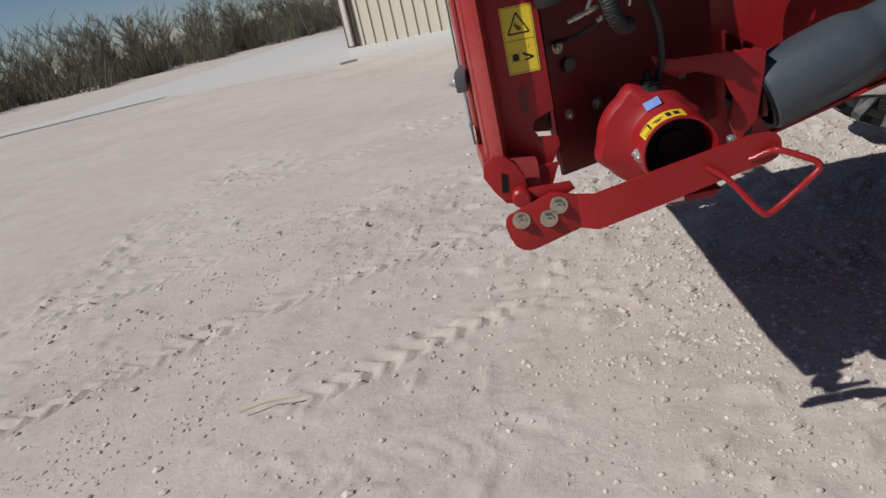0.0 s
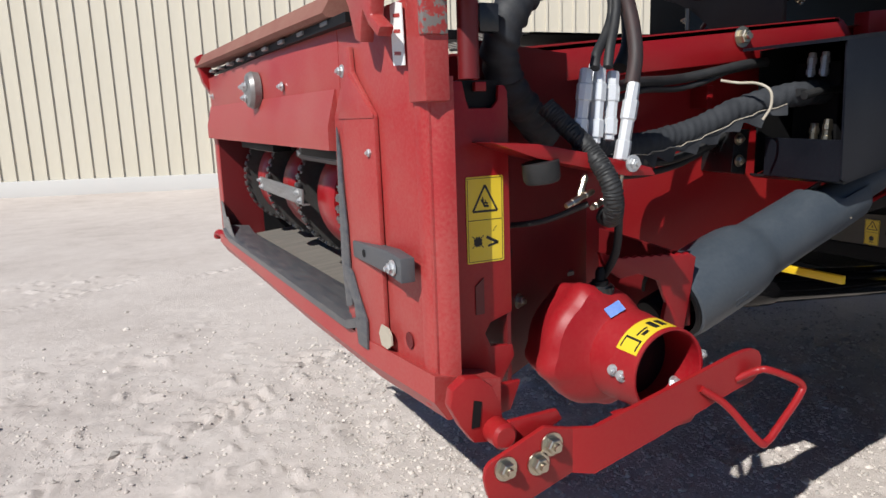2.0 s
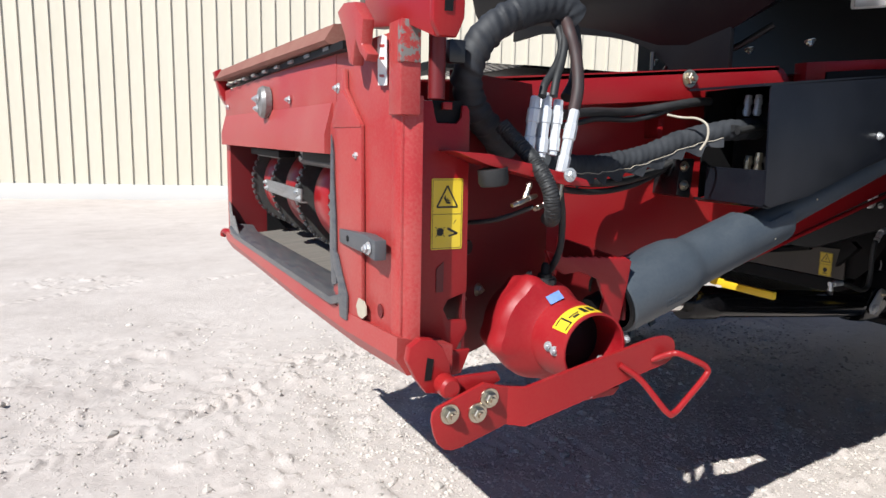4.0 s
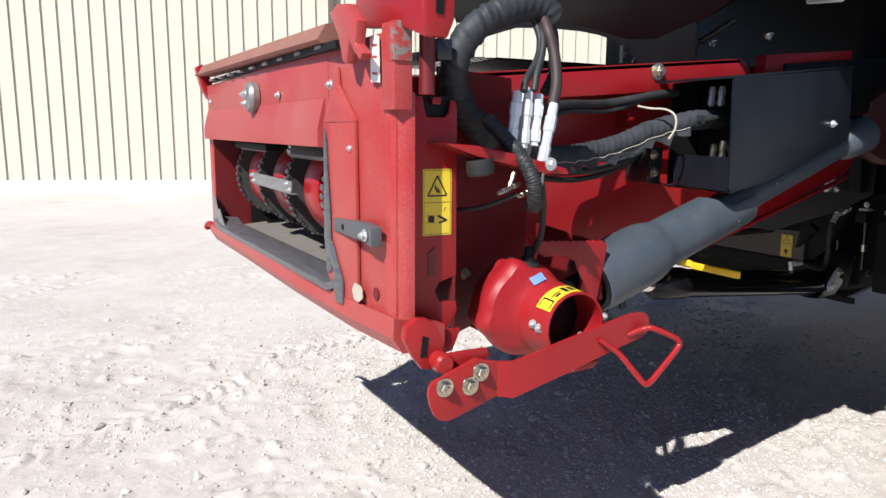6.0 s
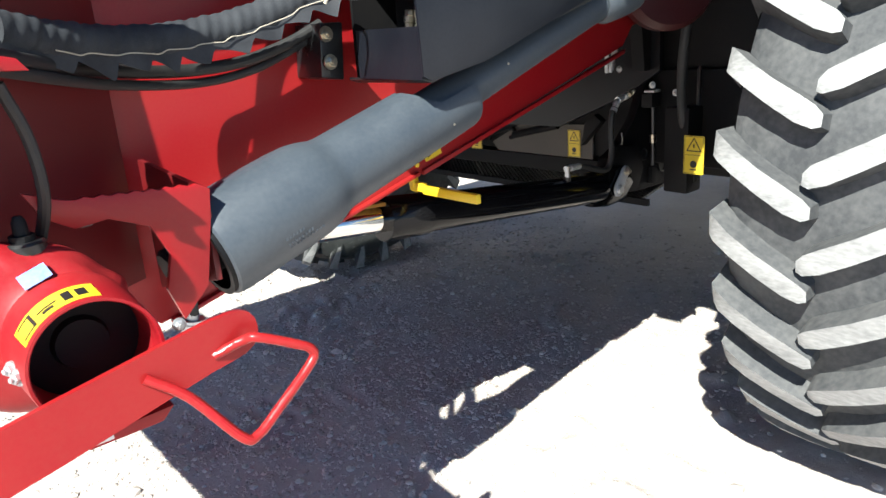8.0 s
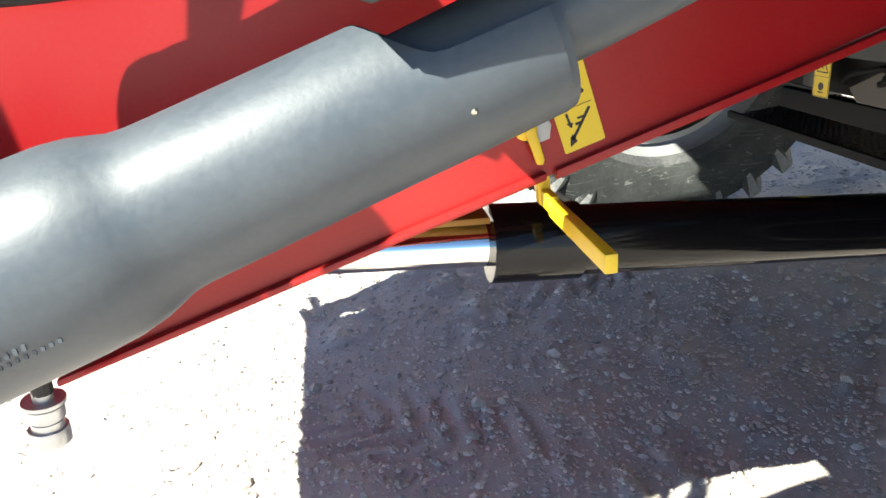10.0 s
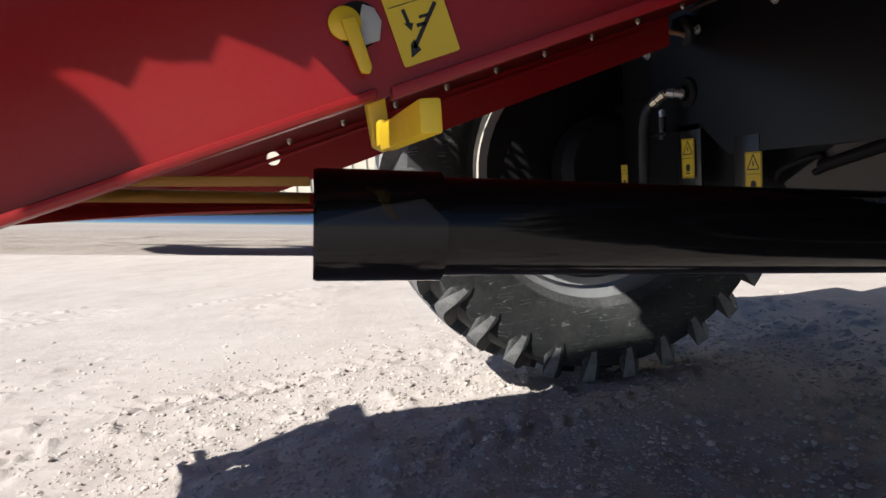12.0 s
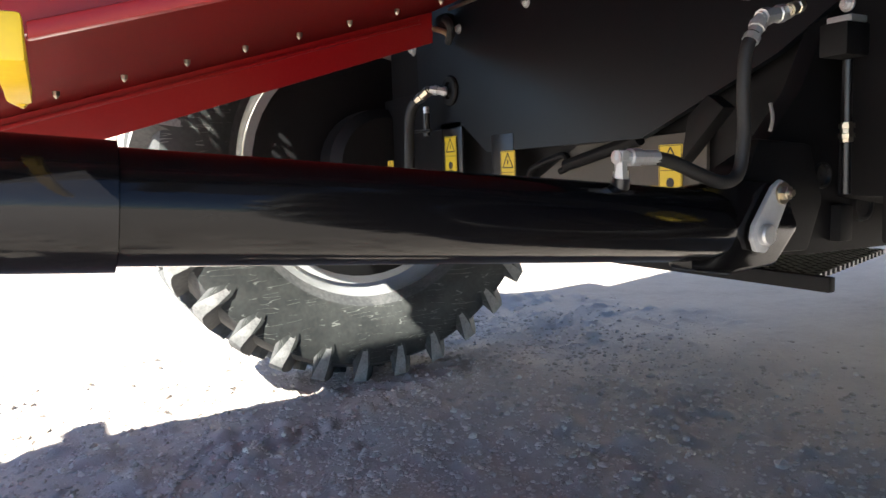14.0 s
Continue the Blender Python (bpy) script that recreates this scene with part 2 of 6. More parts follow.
def sidewall_material():
    """Dark tyre rubber crossed by pale fine scratches and scuffs."""
    m = mat("scratched_tyre_sidewall", (0.018, 0.020, 0.020), 0.6, second=(0.052, 0.055, 0.052), scale=7, amount=0.8, fine=60, bump=0.002)
    n, l = m.node_tree.nodes, m.node_tree.links
    p = n["Principled BSDF"]
    old = p.inputs["Base Color"].links[0].from_socket
    tc = n.new("ShaderNodeTexCoord")
    total = None
    for scale, turn, width in ((3.0, (0.0, 0.5, 0.0), 0.020), (4.0, (0.0, 1.25, 0.0), 0.022), (5.0, (0.0, 2.2, 0.0), 0.024)):
        mp = n.new("ShaderNodeMapping")
        mp.inputs["Rotation"].default_value = turn
        mp.inputs["Scale"].default_value = (0.7, 0.5, 7.0)
        l.new(tc.outputs["Object"], mp.inputs[0])
        v = n.new("ShaderNodeTexNoise")
        v.inputs["Scale"].default_value, v.inputs["Detail"].default_value = scale, 1.0
        l.new(mp.outputs[0], v.inputs[0])
        o = n.new("ShaderNodeMath")
        o.operation = "SUBTRACT"
        o.inputs[1].default_value = 0.5
        l.new(v.outputs[0], o.inputs[0])
        w = n.new("ShaderNodeMath")
        w.operation = "ABSOLUTE"
        l.new(o.outputs[0], w.inputs[0])
        c = n.new("ShaderNodeMath")
        c.operation = "LESS_THAN"
        c.inputs[1].default_value = width * 0.30
        l.new(w.outputs[0], c.inputs[0])
        k = n.new("ShaderNodeTexNoise")
        k.inputs["Scale"].default_value = scale * 2.5
        l.new(tc.outputs["Object"], k.inputs[0])
        g = n.new("ShaderNodeMath")
        g.operation = "GREATER_THAN"
        g.inputs[1].default_value = 0.56
        l.new(k.outputs[0], g.inputs[0])
        q = n.new("ShaderNodeMath")
        q.operation = "MULTIPLY"
        l.new(c.outputs[0], q.inputs[0])
        l.new(g.outputs[0], q.inputs[1])
        if total is None:
            total = q.outputs[0]
        else:
            a = n.new("ShaderNodeMath")
            a.operation = "MAXIMUM"
            l.new(total, a.inputs[0])
            l.new(q.outputs[0], a.inputs[1])
            total = a.outputs[0]
    mx = n.new("ShaderNodeMix")
    mx.data_type = "RGBA"
    l.new(total, mx.inputs[0])
    l.new(old, mx.inputs[6])
    mx.inputs[7].default_value = (0.13, 0.135, 0.125, 1)
    l.new(mx.outputs[2], p.inputs["Base Color"])
    return m


def worn_material():
    """Dusty red paint with flakes knocked off to the bare, dirty steel."""
    m = mat("chipped_red_paint_on_steel", (0.30, 0.016, 0.018), 0.5, second=(0.34, 0.11, 0.09), scale=14, amount=0.6, fine=160, bump=0.0006)
    n, l = m.node_tree.nodes, m.node_tree.links
    p = n["Principled BSDF"]
    old = p.inputs["Base Color"].links[0].from_socket
    tc = n.new("ShaderNodeTexCoord")
    v = n.new("ShaderNodeTexNoise")
    v.inputs["Scale"].default_value, v.inputs["Detail"].default_value, v.inputs["Roughness"].default_value = 42, 5, 0.65
    l.new(tc.outputs["Object"], v.inputs[0])
    g = n.new("ShaderNodeMapRange")
    g.inputs[1].default_value, g.inputs[2].default_value = 0.50, 0.53
    l.new(v.outputs[0], g.inputs[0])
    mx = n.new("ShaderNodeMix")
    mx.data_type = "RGBA"
    l.new(g.outputs[0], mx.inputs[0])
    l.new(old, mx.inputs[6])
    mx.inputs[7].default_value = (0.17, 0.16, 0.15, 1)
    l.new(mx.outputs[2], p.inputs["Base Color"])
    return m


SIDEWALL = sidewall_material()
WORN = worn_material()

DIRT = dirt_material()


# ---- mesh helpers ----
def finish(bm, smooth=30):
    bmesh.ops.recalc_face_normals(bm, faces=bm.faces)
    lim = radians(smooth)
    for f in bm.faces:
        f.smooth = True
    for e in bm.edges:
        e.smooth = len(e.link_faces) == 2 and e.calc_face_angle(4) < lim
    return bm


def mesh_of(name, bm, *mats):
    finish(bm)
    me = bpy.data.meshes.new(name)
    bm.to_mesh(me)
    bm.free()
    for m in mats:
        me.materials.append(m)
    return me


def part(name, bm, material, parent, label=""):
    """Links a bmesh, built in world places, as one mesh object under parent."""
    mats = material if isinstance(material, tuple) else (material,)
    ob = new(name, mesh_of(name, bm, *mats))
    put_under(ob, parent)
    return tagged(ob, label)


def put_under(ob, parent):
    while parent.parent and parent.parent.parent:
        parent = parent.parent
    ob.parent = parent
    if parent.parent is None and parent.type == "EMPTY":
        ob.matrix_parent_inverse = Matrix.Translation(-parent.location)


def bevelled(bm, width, before=0):
    if width:
        edges = [e for e in bm.edges if e.index >= 0 and len(e.link_faces) == 2 and e.calc_face_angle(0) > 0.5]
        bmesh.ops.bevel(bm, geom=edges, offset=width, segments=2, profile=0.6, affect="EDGES", clamp_overlap=True)
    return bm


def merge(bm, other, index=0):
    """Adds another bmesh to bm with a material slot, and frees it."""
    for f in other.faces:
        f.material_index = index
    me = bpy.data.meshes.new("tmp")
    other.to_mesh(me)
    other.free()
    bm.from_mesh(me)
    bpy.data.meshes.remove(me)
    return bm


def box(cx, cy, cz, sx, sy, sz, bev=0.003, rot=None):
    bm = bmesh.new()
    bmesh.ops.create_cube(bm, size=1)
    bmesh.ops.scale(bm, vec=(sx, sy, sz), verts=bm.verts)
    bevelled(bm, bev)
    m = Matrix.Translation((cx, cy, cz)) @ (rot or Matrix())
    bmesh.ops.transform(bm, matrix=m, verts=bm.verts)
    return bm


def prism(pts, axis, lo, hi, bev=0.002):
    """A polygon of (x, z) for axis y, (y, z) for axis x, (x, y) for axis z, drawn out from lo to hi."""
    place = {"x": lambda a, b, c: (c, a, b), "y": lambda a, b, c: (a, c, b), "z": lambda a, b, c: (a, b, c)}[axis]
    bm = bmesh.new()
    v0 = [bm.verts.new(place(a, b, lo)) for a, b in pts]
    v1 = [bm.verts.new(place(a, b, hi)) for a, b in pts]
    n = len(pts)
    bm.faces.new(v0)
    bm.faces.new(v1[::-1])
    for i in range(n):
        bm.faces.new((v0[i], v1[i], v1[(i + 1) % n], v0[(i + 1) % n]))
    bmesh.ops.recalc_face_normals(bm, faces=bm.faces)
    return bevelled(bm, bev)


def frame_of(way):
    w = Vector(way).normalized()
    side = w.cross(Vector((0, 0, 1)))
    if side.length < 1e-4:
        side = Vector((1, 0, 0))
    side.normalize()
    return w, side, side.cross(w)


def lathe(a, b, profile, seg=32, caps=True, arc=None):
    """Rings (share of the way from a to b, radius) round the line a to b."""
    a, b = Vector(a), Vector(b)
    w, s, u = frame_of(b - a)
    length = (b - a).length
    bm = bmesh.new()
    rings = []
    for t, r in profile:
        c = a + w * length * t
        rings.append([bm.verts.new(c + (s * math.cos(k) + u * math.sin(k)) * max(r, 1e-4)) for k in (2 * math.pi * i / seg for i in range(seg))])
    for p, q in zip(rings, rings[1:]):
        for i in range(seg):
            bm.faces.new((p[i], p[(i + 1) % seg], q[(i + 1) % seg], q[i]))
    if caps:
        bm.faces.new(rings[0])
        bm.faces.new(rings[-1][::-1])
    return bm


def rod(a, b, r, seg=20, bev=0.0):
    L = (Vector(b) - Vector(a)).length
    e = min(bev / L, 0.3) if bev else 0
    prof = [(0, r - bev), (e, r), (1 - e, r), (1, r - bev)] if bev else [(0, r), (1, r)]
    return lathe(a, b, prof, seg)


def spline(pts, steps=8):
    """A smooth line through the points."""
    P = [Vector(p) for p in pts]
    P = [2 * P[0] - P[1]] + P + [2 * P[-1] - P[-2]]
    out = []
    for i in range(1, len(P) - 2):
        for k in range(steps):
            t = k / steps
            a, b, c, d = P[i - 1 : i + 3]
            out.append(0.5 * ((2 * b) + (c - a) * t + (2 * a - 5 * b + 4 * c - d) * t * t + (3 * b - a - 3 * c + d) * t**3))
    return out + [P[-2]]


def hose(pts, r, seg=14, steps=8, ripple=0.0, pitch=0.03, sag=0.0):
    """A bent tube through the points; ripple gives the folds of a sleeve."""
    line = spline(pts, steps)
    bm = bmesh.new()
    rings, ref, gone = [], None, 0.0
    for i, p in enumerate(line):
        way = (line[min(i + 1, len(line) - 1)] - line[max(i - 1, 0)]).normalized()
        if ref is None:
            ref = frame_of(way)[1]
        ref = (ref - way * ref.dot(way)).normalized()
        up = way.cross(ref)
        gone += (p - line[i - 1]).length if i else 0
        rings.append([])
        for k in range(seg):
            t = 2 * math.pi * k / seg
            rr = r
            if ripple:
                rr += ripple * (math.sin(gone / pitch * 6.283 + 1.3 * math.sin(t * 2 + i * 0.37)) + 0.6 * math.sin(gone / pitch * 2.7 + t * 3))
            rings[-1].append(bm.verts.new(p + (ref * math.cos(t) + up * math.sin(t)) * rr))
    for p, q in zip(rings, rings[1:]):
        for i in range(seg):
            bm.faces.new((p[i], p[(i + 1) % seg], q[(i + 1) % seg], q[i]))
    bm.faces.new(rings[0])
    bm.faces.new(rings[-1][::-1])
    return bm


def wrapped(pts, r, fold, pitch, seg=26, steps=26):
    """A bundle under a strip of cloth wound round it: each turn swells and drops to the next, unevenly."""
    line = spline(pts, steps)
    bm = bmesh.new()
    rings, ref, gone = [], None, 0.0
    for i, p in enumerate(line):
        way = (line[min(i + 1, len(line) - 1)] - line[max(i - 1, 0)]).normalized()
        if ref is None:
            ref = frame_of(way)[1]
        ref = (ref - way * ref.dot(way)).normalized()
        up = way.cross(ref)
        gone += (p - line[i - 1]).length if i else 0
        rings.append([])
        for k in range(seg):
            t = 2 * math.pi * k / seg
            turn = gone / pitch + 0.10 * math.sin(gone * 31) + 0.06 * math.sin(2 * t + gone * 17)
            saw = (turn + k / seg) % 1.0
            swell = saw / 0.82 if saw < 0.82 else (1 - saw) / 0.18
            rr = r + fold * swell * (0.75 + 0.25 * math.sin(gone * 23 + t)) + 0.0012 * math.sin(gone * 240 + 3 * t)
            rings[-1].append(bm.verts.new(p + (ref * math.cos(t) + up * math.sin(t)) * rr))
    for p, q in zip(rings, rings[1:]):
        for k in range(seg):
            bm.faces.new((p[k], p[(k + 1) % seg], q[(k + 1) % seg], q[k]))
    bm.faces.new(rings[0])
    bm.faces.new(rings[-1][::-1])
    return bm


def hem(pts, r, depth, pitch, thick=0.003, cord=0.0):
    """A strip of cloth along the underside of a bundle whose edge falls slowly and jumps back; with cord, only a cord along that edge."""
    line = spline(pts, 26)
    rows, edge, gone = [], [], 0.0
    for i, p in enumerate(line):
        gone += (p - line[i - 1]).length if i else 0
        saw = (gone / pitch + 0.12 * math.sin(gone * 19)) % 1.0
        drop = (saw / 0.85 if saw < 0.85 else (1 - saw) / 0.15) * depth * (0.8 + 0.2 * math.sin(gone * 37))
        front = Vector((0, -0.9 * r - 0.003 * math.sin(gone * 50), 0))
        top, low = p + front + Vector((0, 0, -0.5 * r)), p + front + Vector((0, -0.002, -r - drop))
        rows.append((top, low))
        edge.append(p + Vector((0, -r * 0.98, -0.016 - drop)))
    if cord:
        return hose(edge[::3], cord, 6, 3)
    bm = bmesh.new()
    back = Vector((0, thick, 0))
    rings = [[bm.verts.new(q) for q in (a, b, b + back, a + back)] for a, b in rows]
    for p, q in zip(rings, rings[1:]):
        for k in range(4):
            bm.faces.new((p[k], p[(k + 1) % 4], q[(k + 1) % 4], q[k]))
    bm.faces.new(rings[0])
    bm.faces.new(rings[-1][::-1])
    return bm


def hex_bolt(at, way, r=0.011, washer=True):
    """A hexagon head on a washer, with a stub of thread."""
    at, w = Vector(at), Vector(way).normalized()
    bm = lathe(at, at + w * 0.003, [(0, r * 1.5), (1, r * 1.45)], 18) if washer else bmesh.new()
    merge(bm, lathe(at + w * 0.003, at + w * (0.003 + r * 0.85), [(0, r), (0.85, r), (1, r * 0.85)], 6))
    merge(bm, lathe(at + w * (0.003 + r * 0.85), at + w * (0.003 + r * 1.35), [(0, r * 0.5), (1, r * 0.45)], 10))
    return bm


def thing(name, at, label, category, kind="", group=""):
    ob = new(name)
    ob.location = at
    ob.empty_display_size = 0.2
    return tagged(ob, label, category, group, kind)


# ---- ground: one sheet, dense near the machine and open to the horizon ----
def axis_steps(lo, hi, fine, far, ratio=1.22):
    mid = list(np.arange(lo, hi + 1e-6, fine))
    a, b, s = [], [], fine
    x = lo
    while x > -far:
        s *= ratio
        x -= s
        a.append(x)
    x, s = hi, fine
    while x < far:
        s *= ratio
        x += s
        b.append(x)
    return np.array(a[::-1] + mid + b)


def value_noise(x, y, cell, seed):
    """Smooth noise of the given cell size on arrays."""
    rng = np.random.RandomState(seed)
    tab = rng.rand(256, 256)
    u, v = x / cell, y / cell
    i, j = np.floor(u).astype(int), np.floor(v).astype(int)
    f, g = u - i, v - j
    f, g = f * f * (3 - 2 * f), g * g * (3 - 2 * g)
    t = lambda a, b: tab[a % 256, b % 256]
    return (t(i, j) * (1 - f) + t(i + 1, j) * f) * (1 - g) + (t(i, j + 1) * (1 - f) + t(i + 1, j + 1) * f) * g - 0.5


# Tyre tracks: from, to, width, depth.
TRACKS = [((-4.4, 6.0), (-0.3, 8.55), 0.13, 0.020), ((-0.1, 8.2), (1.9, 8.75), 0.13, 0.018), ((-3.2, 2.25), (-1.7, 3.6), 0.30, 0.024), ((-1.85, 3.5), (0.3, 4.75), 0.30, 0.024), ((-1.35, 2.42), (0.05, 3.3), 0.26, 0.021), ((-1.4, 1.9), (0.3, 2.0), 0.40, 0.006), ((0.6, 3.55), (1.75, 2.65), 0.52, 0.012), ((0.1, 4.95), (2.2, 5.5), 0.30, 0.022), ((-4.0, 3.7), (-2.2, 4.8), 0.3, 0.014), ((1.6, 3.9), (3.6, 4.7), 0.35, 0.016), ((2.5, 3.2), (5.0, 3.8), 0.45, 0.006), ((2.4, 4.1), (5.0, 5.2), 0.4, 0.008)]


def ground_height(x, y):
    near = np.exp(-((np.maximum(np.abs(x - 0.65) - 4.2, 0) / 0.4) ** 2) - (np.maximum(np.abs(y - 5.0) - 3.6, 0) / 0.4) ** 2)
    z = 0.05 * value_noise(x, y, 2.3, 1) + 0.028 * value_noise(x, y, 0.55, 2) * near
    rough = np.clip(value_noise(x, y, 1.1, 7) * 2.4 + 0.4, 0.1, 1.1)
    z = z + near * rough * (0.016 * value_noise(x, y, 0.16, 3) + 0.010 * value_noise(x, y, 0.06, 4))
    clod = value_noise(x, y, 0.08, 5) + 0.5
    z = z + near * rough * 0.024 * np.clip((clod - 0.76) / 0.14, 0, 1)
    for (x0, y0), (x1, y1), w, depth in TRACKS:
        L = math.hypot(x1 - x0, y1 - y0)
        c, s = (x1 - x0) / L, (y1 - y0) / L
        u, v = (x - x0) * c + (y - y0) * s, -(x - x0) * s + (y - y0) * c
        v = v + 0.10 * value_noise(x, y, 1.3, 12)
        inside = np.clip((1 - np.abs(v) / (w / 2)) * 3, 0, 1) * np.clip(u / 0.4, 0, 1) * np.clip((L - u) / 0.4, 0, 1)
        wob = value_noise(x, y, 0.25, 9) * 0.15
        bars = np.clip(np.sin((u + 0.9 * np.abs(v) + wob) * 6.283 / 0.125) * 2.0, -1, 1)
        inside = inside * near
        keep = np.clip(value_noise(x, y, 0.45, 11) * 3 + 0.95, 0.45, 1)
        z = z + inside * keep * (0.6 * depth * bars - 0.4 * depth) + 0.5 * depth * keep * np.exp(-(((np.abs(v) - w / 2) / 0.035) ** 2)) * np.clip(u / 0.4, 0, 1) * np.clip((L - u) / 0.4, 0, 1) * near
    return z - 0.004


gx, gy = axis_steps(-3.9, 5.2, 0.025, 900), axis_steps(1.0, 9.0, 0.025, 900)
GX, GY = np.meshgrid(gx, gy)
GZ = ground_height(GX, GY)
nx, ny = len(gx), len(gy)
idx = np.arange(nx * ny).reshape(ny, nx)
quads = np.stack([idx[:-1, :-1], idx[:-1, 1:], idx[1:, 1:], idx[1:, :-1]], -1).reshape(-1, 4)
gm = bpy.data.meshes.new("ground")
gm.from_pydata(np.stack([GX, GY, GZ], -1).reshape(-1, 3).tolist(), [], quads.tolist())
gm.materials.append(DIRT)
gm.shade_smooth()
tagged(new("ground", gm), "pale packed dirt yard with crumbs and tyre tracks", "ground", kind="structure")

# ---- concrete apron in front of and beside the steel building ----
WALL_A, WALL_WAY = Vector((-4.25, 20.35, 0)), Vector((1, -0.35, 0)).normalized()
WALL_OUT = Vector((WALL_WAY.y, -WALL_WAY.x, 0))
if WALL_OUT.y > 0:
    WALL_OUT = -WALL_OUT


def on_wall(s, out, z):
    return WALL_A + WALL_WAY * s + WALL_OUT * out + Vector((0, 0, z))


def wall_prism(s0, s1, out0, out1, z0, z1, bev=0.0):
    bm = bmesh.new()
    v = [bm.verts.new(on_wall(s, o, z)) for s in (s0, s1) for o in (out0, out1) for z in (z0, z1)]
    for f in ((0, 1, 3, 2), (4, 6, 7, 5), (0, 4, 5, 1), (2, 3, 7, 6), (0, 2, 6, 4), (1, 5, 7, 3)):
        bm.faces.new([v[i] for i in f])
    bmesh.ops.recalc_face_normals(bm, faces=bm.faces)
    return bevelled(bm, bev)


apron = prism([(-40, 9.5), (-22, 15.6), (-15.4, 19.3), (-10.8, 21.2), (-4.8, 19.9), (-3.6, 21), (-4.5, 40), (-12.5, 41), (-13.2, 32.6), (-14.4, 26.5), (-14.8, 21.6), (-22, 17.2), (-40, 10.5)], "z", -0.1, 0.045, 0.0)
tagged(new("pavement", mesh_of("pavement", apron, CONCRETE)), "pale concrete apron beside the steel building", "pavement", kind="structure")

# ---- the steel building ----
building = thing("metal_building", on_wall(20, -6, 0), "long cream ribbed steel building with brown corner trim", "building")
shell = wall_prism(0, 48, -12, -0.02, 0.0, 7.6)
part("wall", shell, SIDING, building, "cream steel wall")
roof = bmesh.new()
rv = [roof.verts.new(on_wall(s, o, z)) for s in (-0.5, 48.5) for o, z in ((0.5, 7.62), (-6, 9.2), (-12.5, 7.62), (-6, 9.0))]
for i in range(4):
    roof.faces.new((rv[i], rv[(i + 1) % 4], rv[4 + (i + 1) % 4], rv[4 + i]))
roof.faces.new(rv[:4])
roof.faces.new(rv[4:][::-1])
part("roof", roof, TRIM, building, "brown steel roof")
part("foundation", wall_prism(-0.3, 48, -0.015, 0.12, -0.05, 0.35, 0.01), CONCRETE, building, "pale concrete foundation strip")
part("corner_trim", wall_prism(-0.34, 0.05, -0.3, 0.05, 0.36, 7.6, 0.008), TRIM, building, "brown corner trim")
part("downspout", wall_prism(-0.22, -0.08, 0.055, 0.16, 0.40, 7.5, 0.015), SPOUT, building, "pale downspout with a bent foot")
part("downspout", wall_prism(9.82, 9.99, 0.03, 0.15, 0.34, 7.5, 0.015), TRIM, building, "brown downspout")

# ---- bare trees along the far edge of the yard ----
def branch(verts, faces, a, b, ra, rb):
    w, s, u = frame_of(b - a)
    k = len(verts)
    for p, r in ((a, ra), (b, rb)):
        for t in (0, 2.094, 4.189):
            verts.append(p + (s * math.cos(t) + u * math.sin(t)) * r)
    for i in range(3):
        faces.append((k + i, k + (i + 1) % 3, k + 3 + (i + 1) % 3, k + 3 + i))


def bare_tree(rng, verts, faces, tv, tf, at, height):
    lean = Vector((rng.uniform(-0.12, 0.12), rng.uniform(-0.12, 0.12), 1))
    for stem in range(rng.choice((1, 2, 3))):
        d = (lean + Vector((rng.uniform(-0.25, 0.25), rng.uniform(-0.25, 0.25), 0))).normalized()
        pts = [at]
        for k in range(4):
            pts.append(pts[-1] + (d + Vector((rng.uniform(-0.2, 0.2), rng.uniform(-0.2, 0.2), 0))) * height / 4 * rng.uniform(0.7, 1))
        r = height * 0.016
        for k in range(4):
            branch(verts, faces, pts[k], pts[k + 1], r * (1 - k / 4.6), r * (1 - (k + 1) / 4.6))
        for k in range(16):
            i = rng.randint(1, 3) if k > 4 else rng.randint(0, 1)
            a = pts[i].lerp(pts[i + 1], rng.random())
            way = Vector((rng.uniform(-1, 1), rng.uniform(-1, 1), rng.uniform(0.3, 1.3))).normalized()
            b = a + way * height * rng.uniform(0.15, 0.32)
            branch(verts, faces, a, b, r * 0.35, r * 0.12)
            for q in range(7):
                c = a.lerp(b, rng.uniform(0.3, 1))
                e = c + (way + Vector((rng.uniform(-0.9, 0.9), rng.uniform(-0.9, 0.9), rng.uniform(-0.1, 0.9)))) * height * rng.uniform(0.05, 0.11)
                branch(tv, tf, c, e, 0.012, 0.004)


def brush(rng, tv, tf, at, h):
    for k in range(70):
        a = at + Vector((rng.uniform(-0.9, 0.9), rng.uniform(-0.9, 0.9), 0))
        b = a + Vector((rng.uniform(-0.6, 0.6), rng.uniform(-0.6, 0.6), h * rng.uniform(0.4, 1)))
        branch(tv, tf, a, b, 0.022, 0.008)


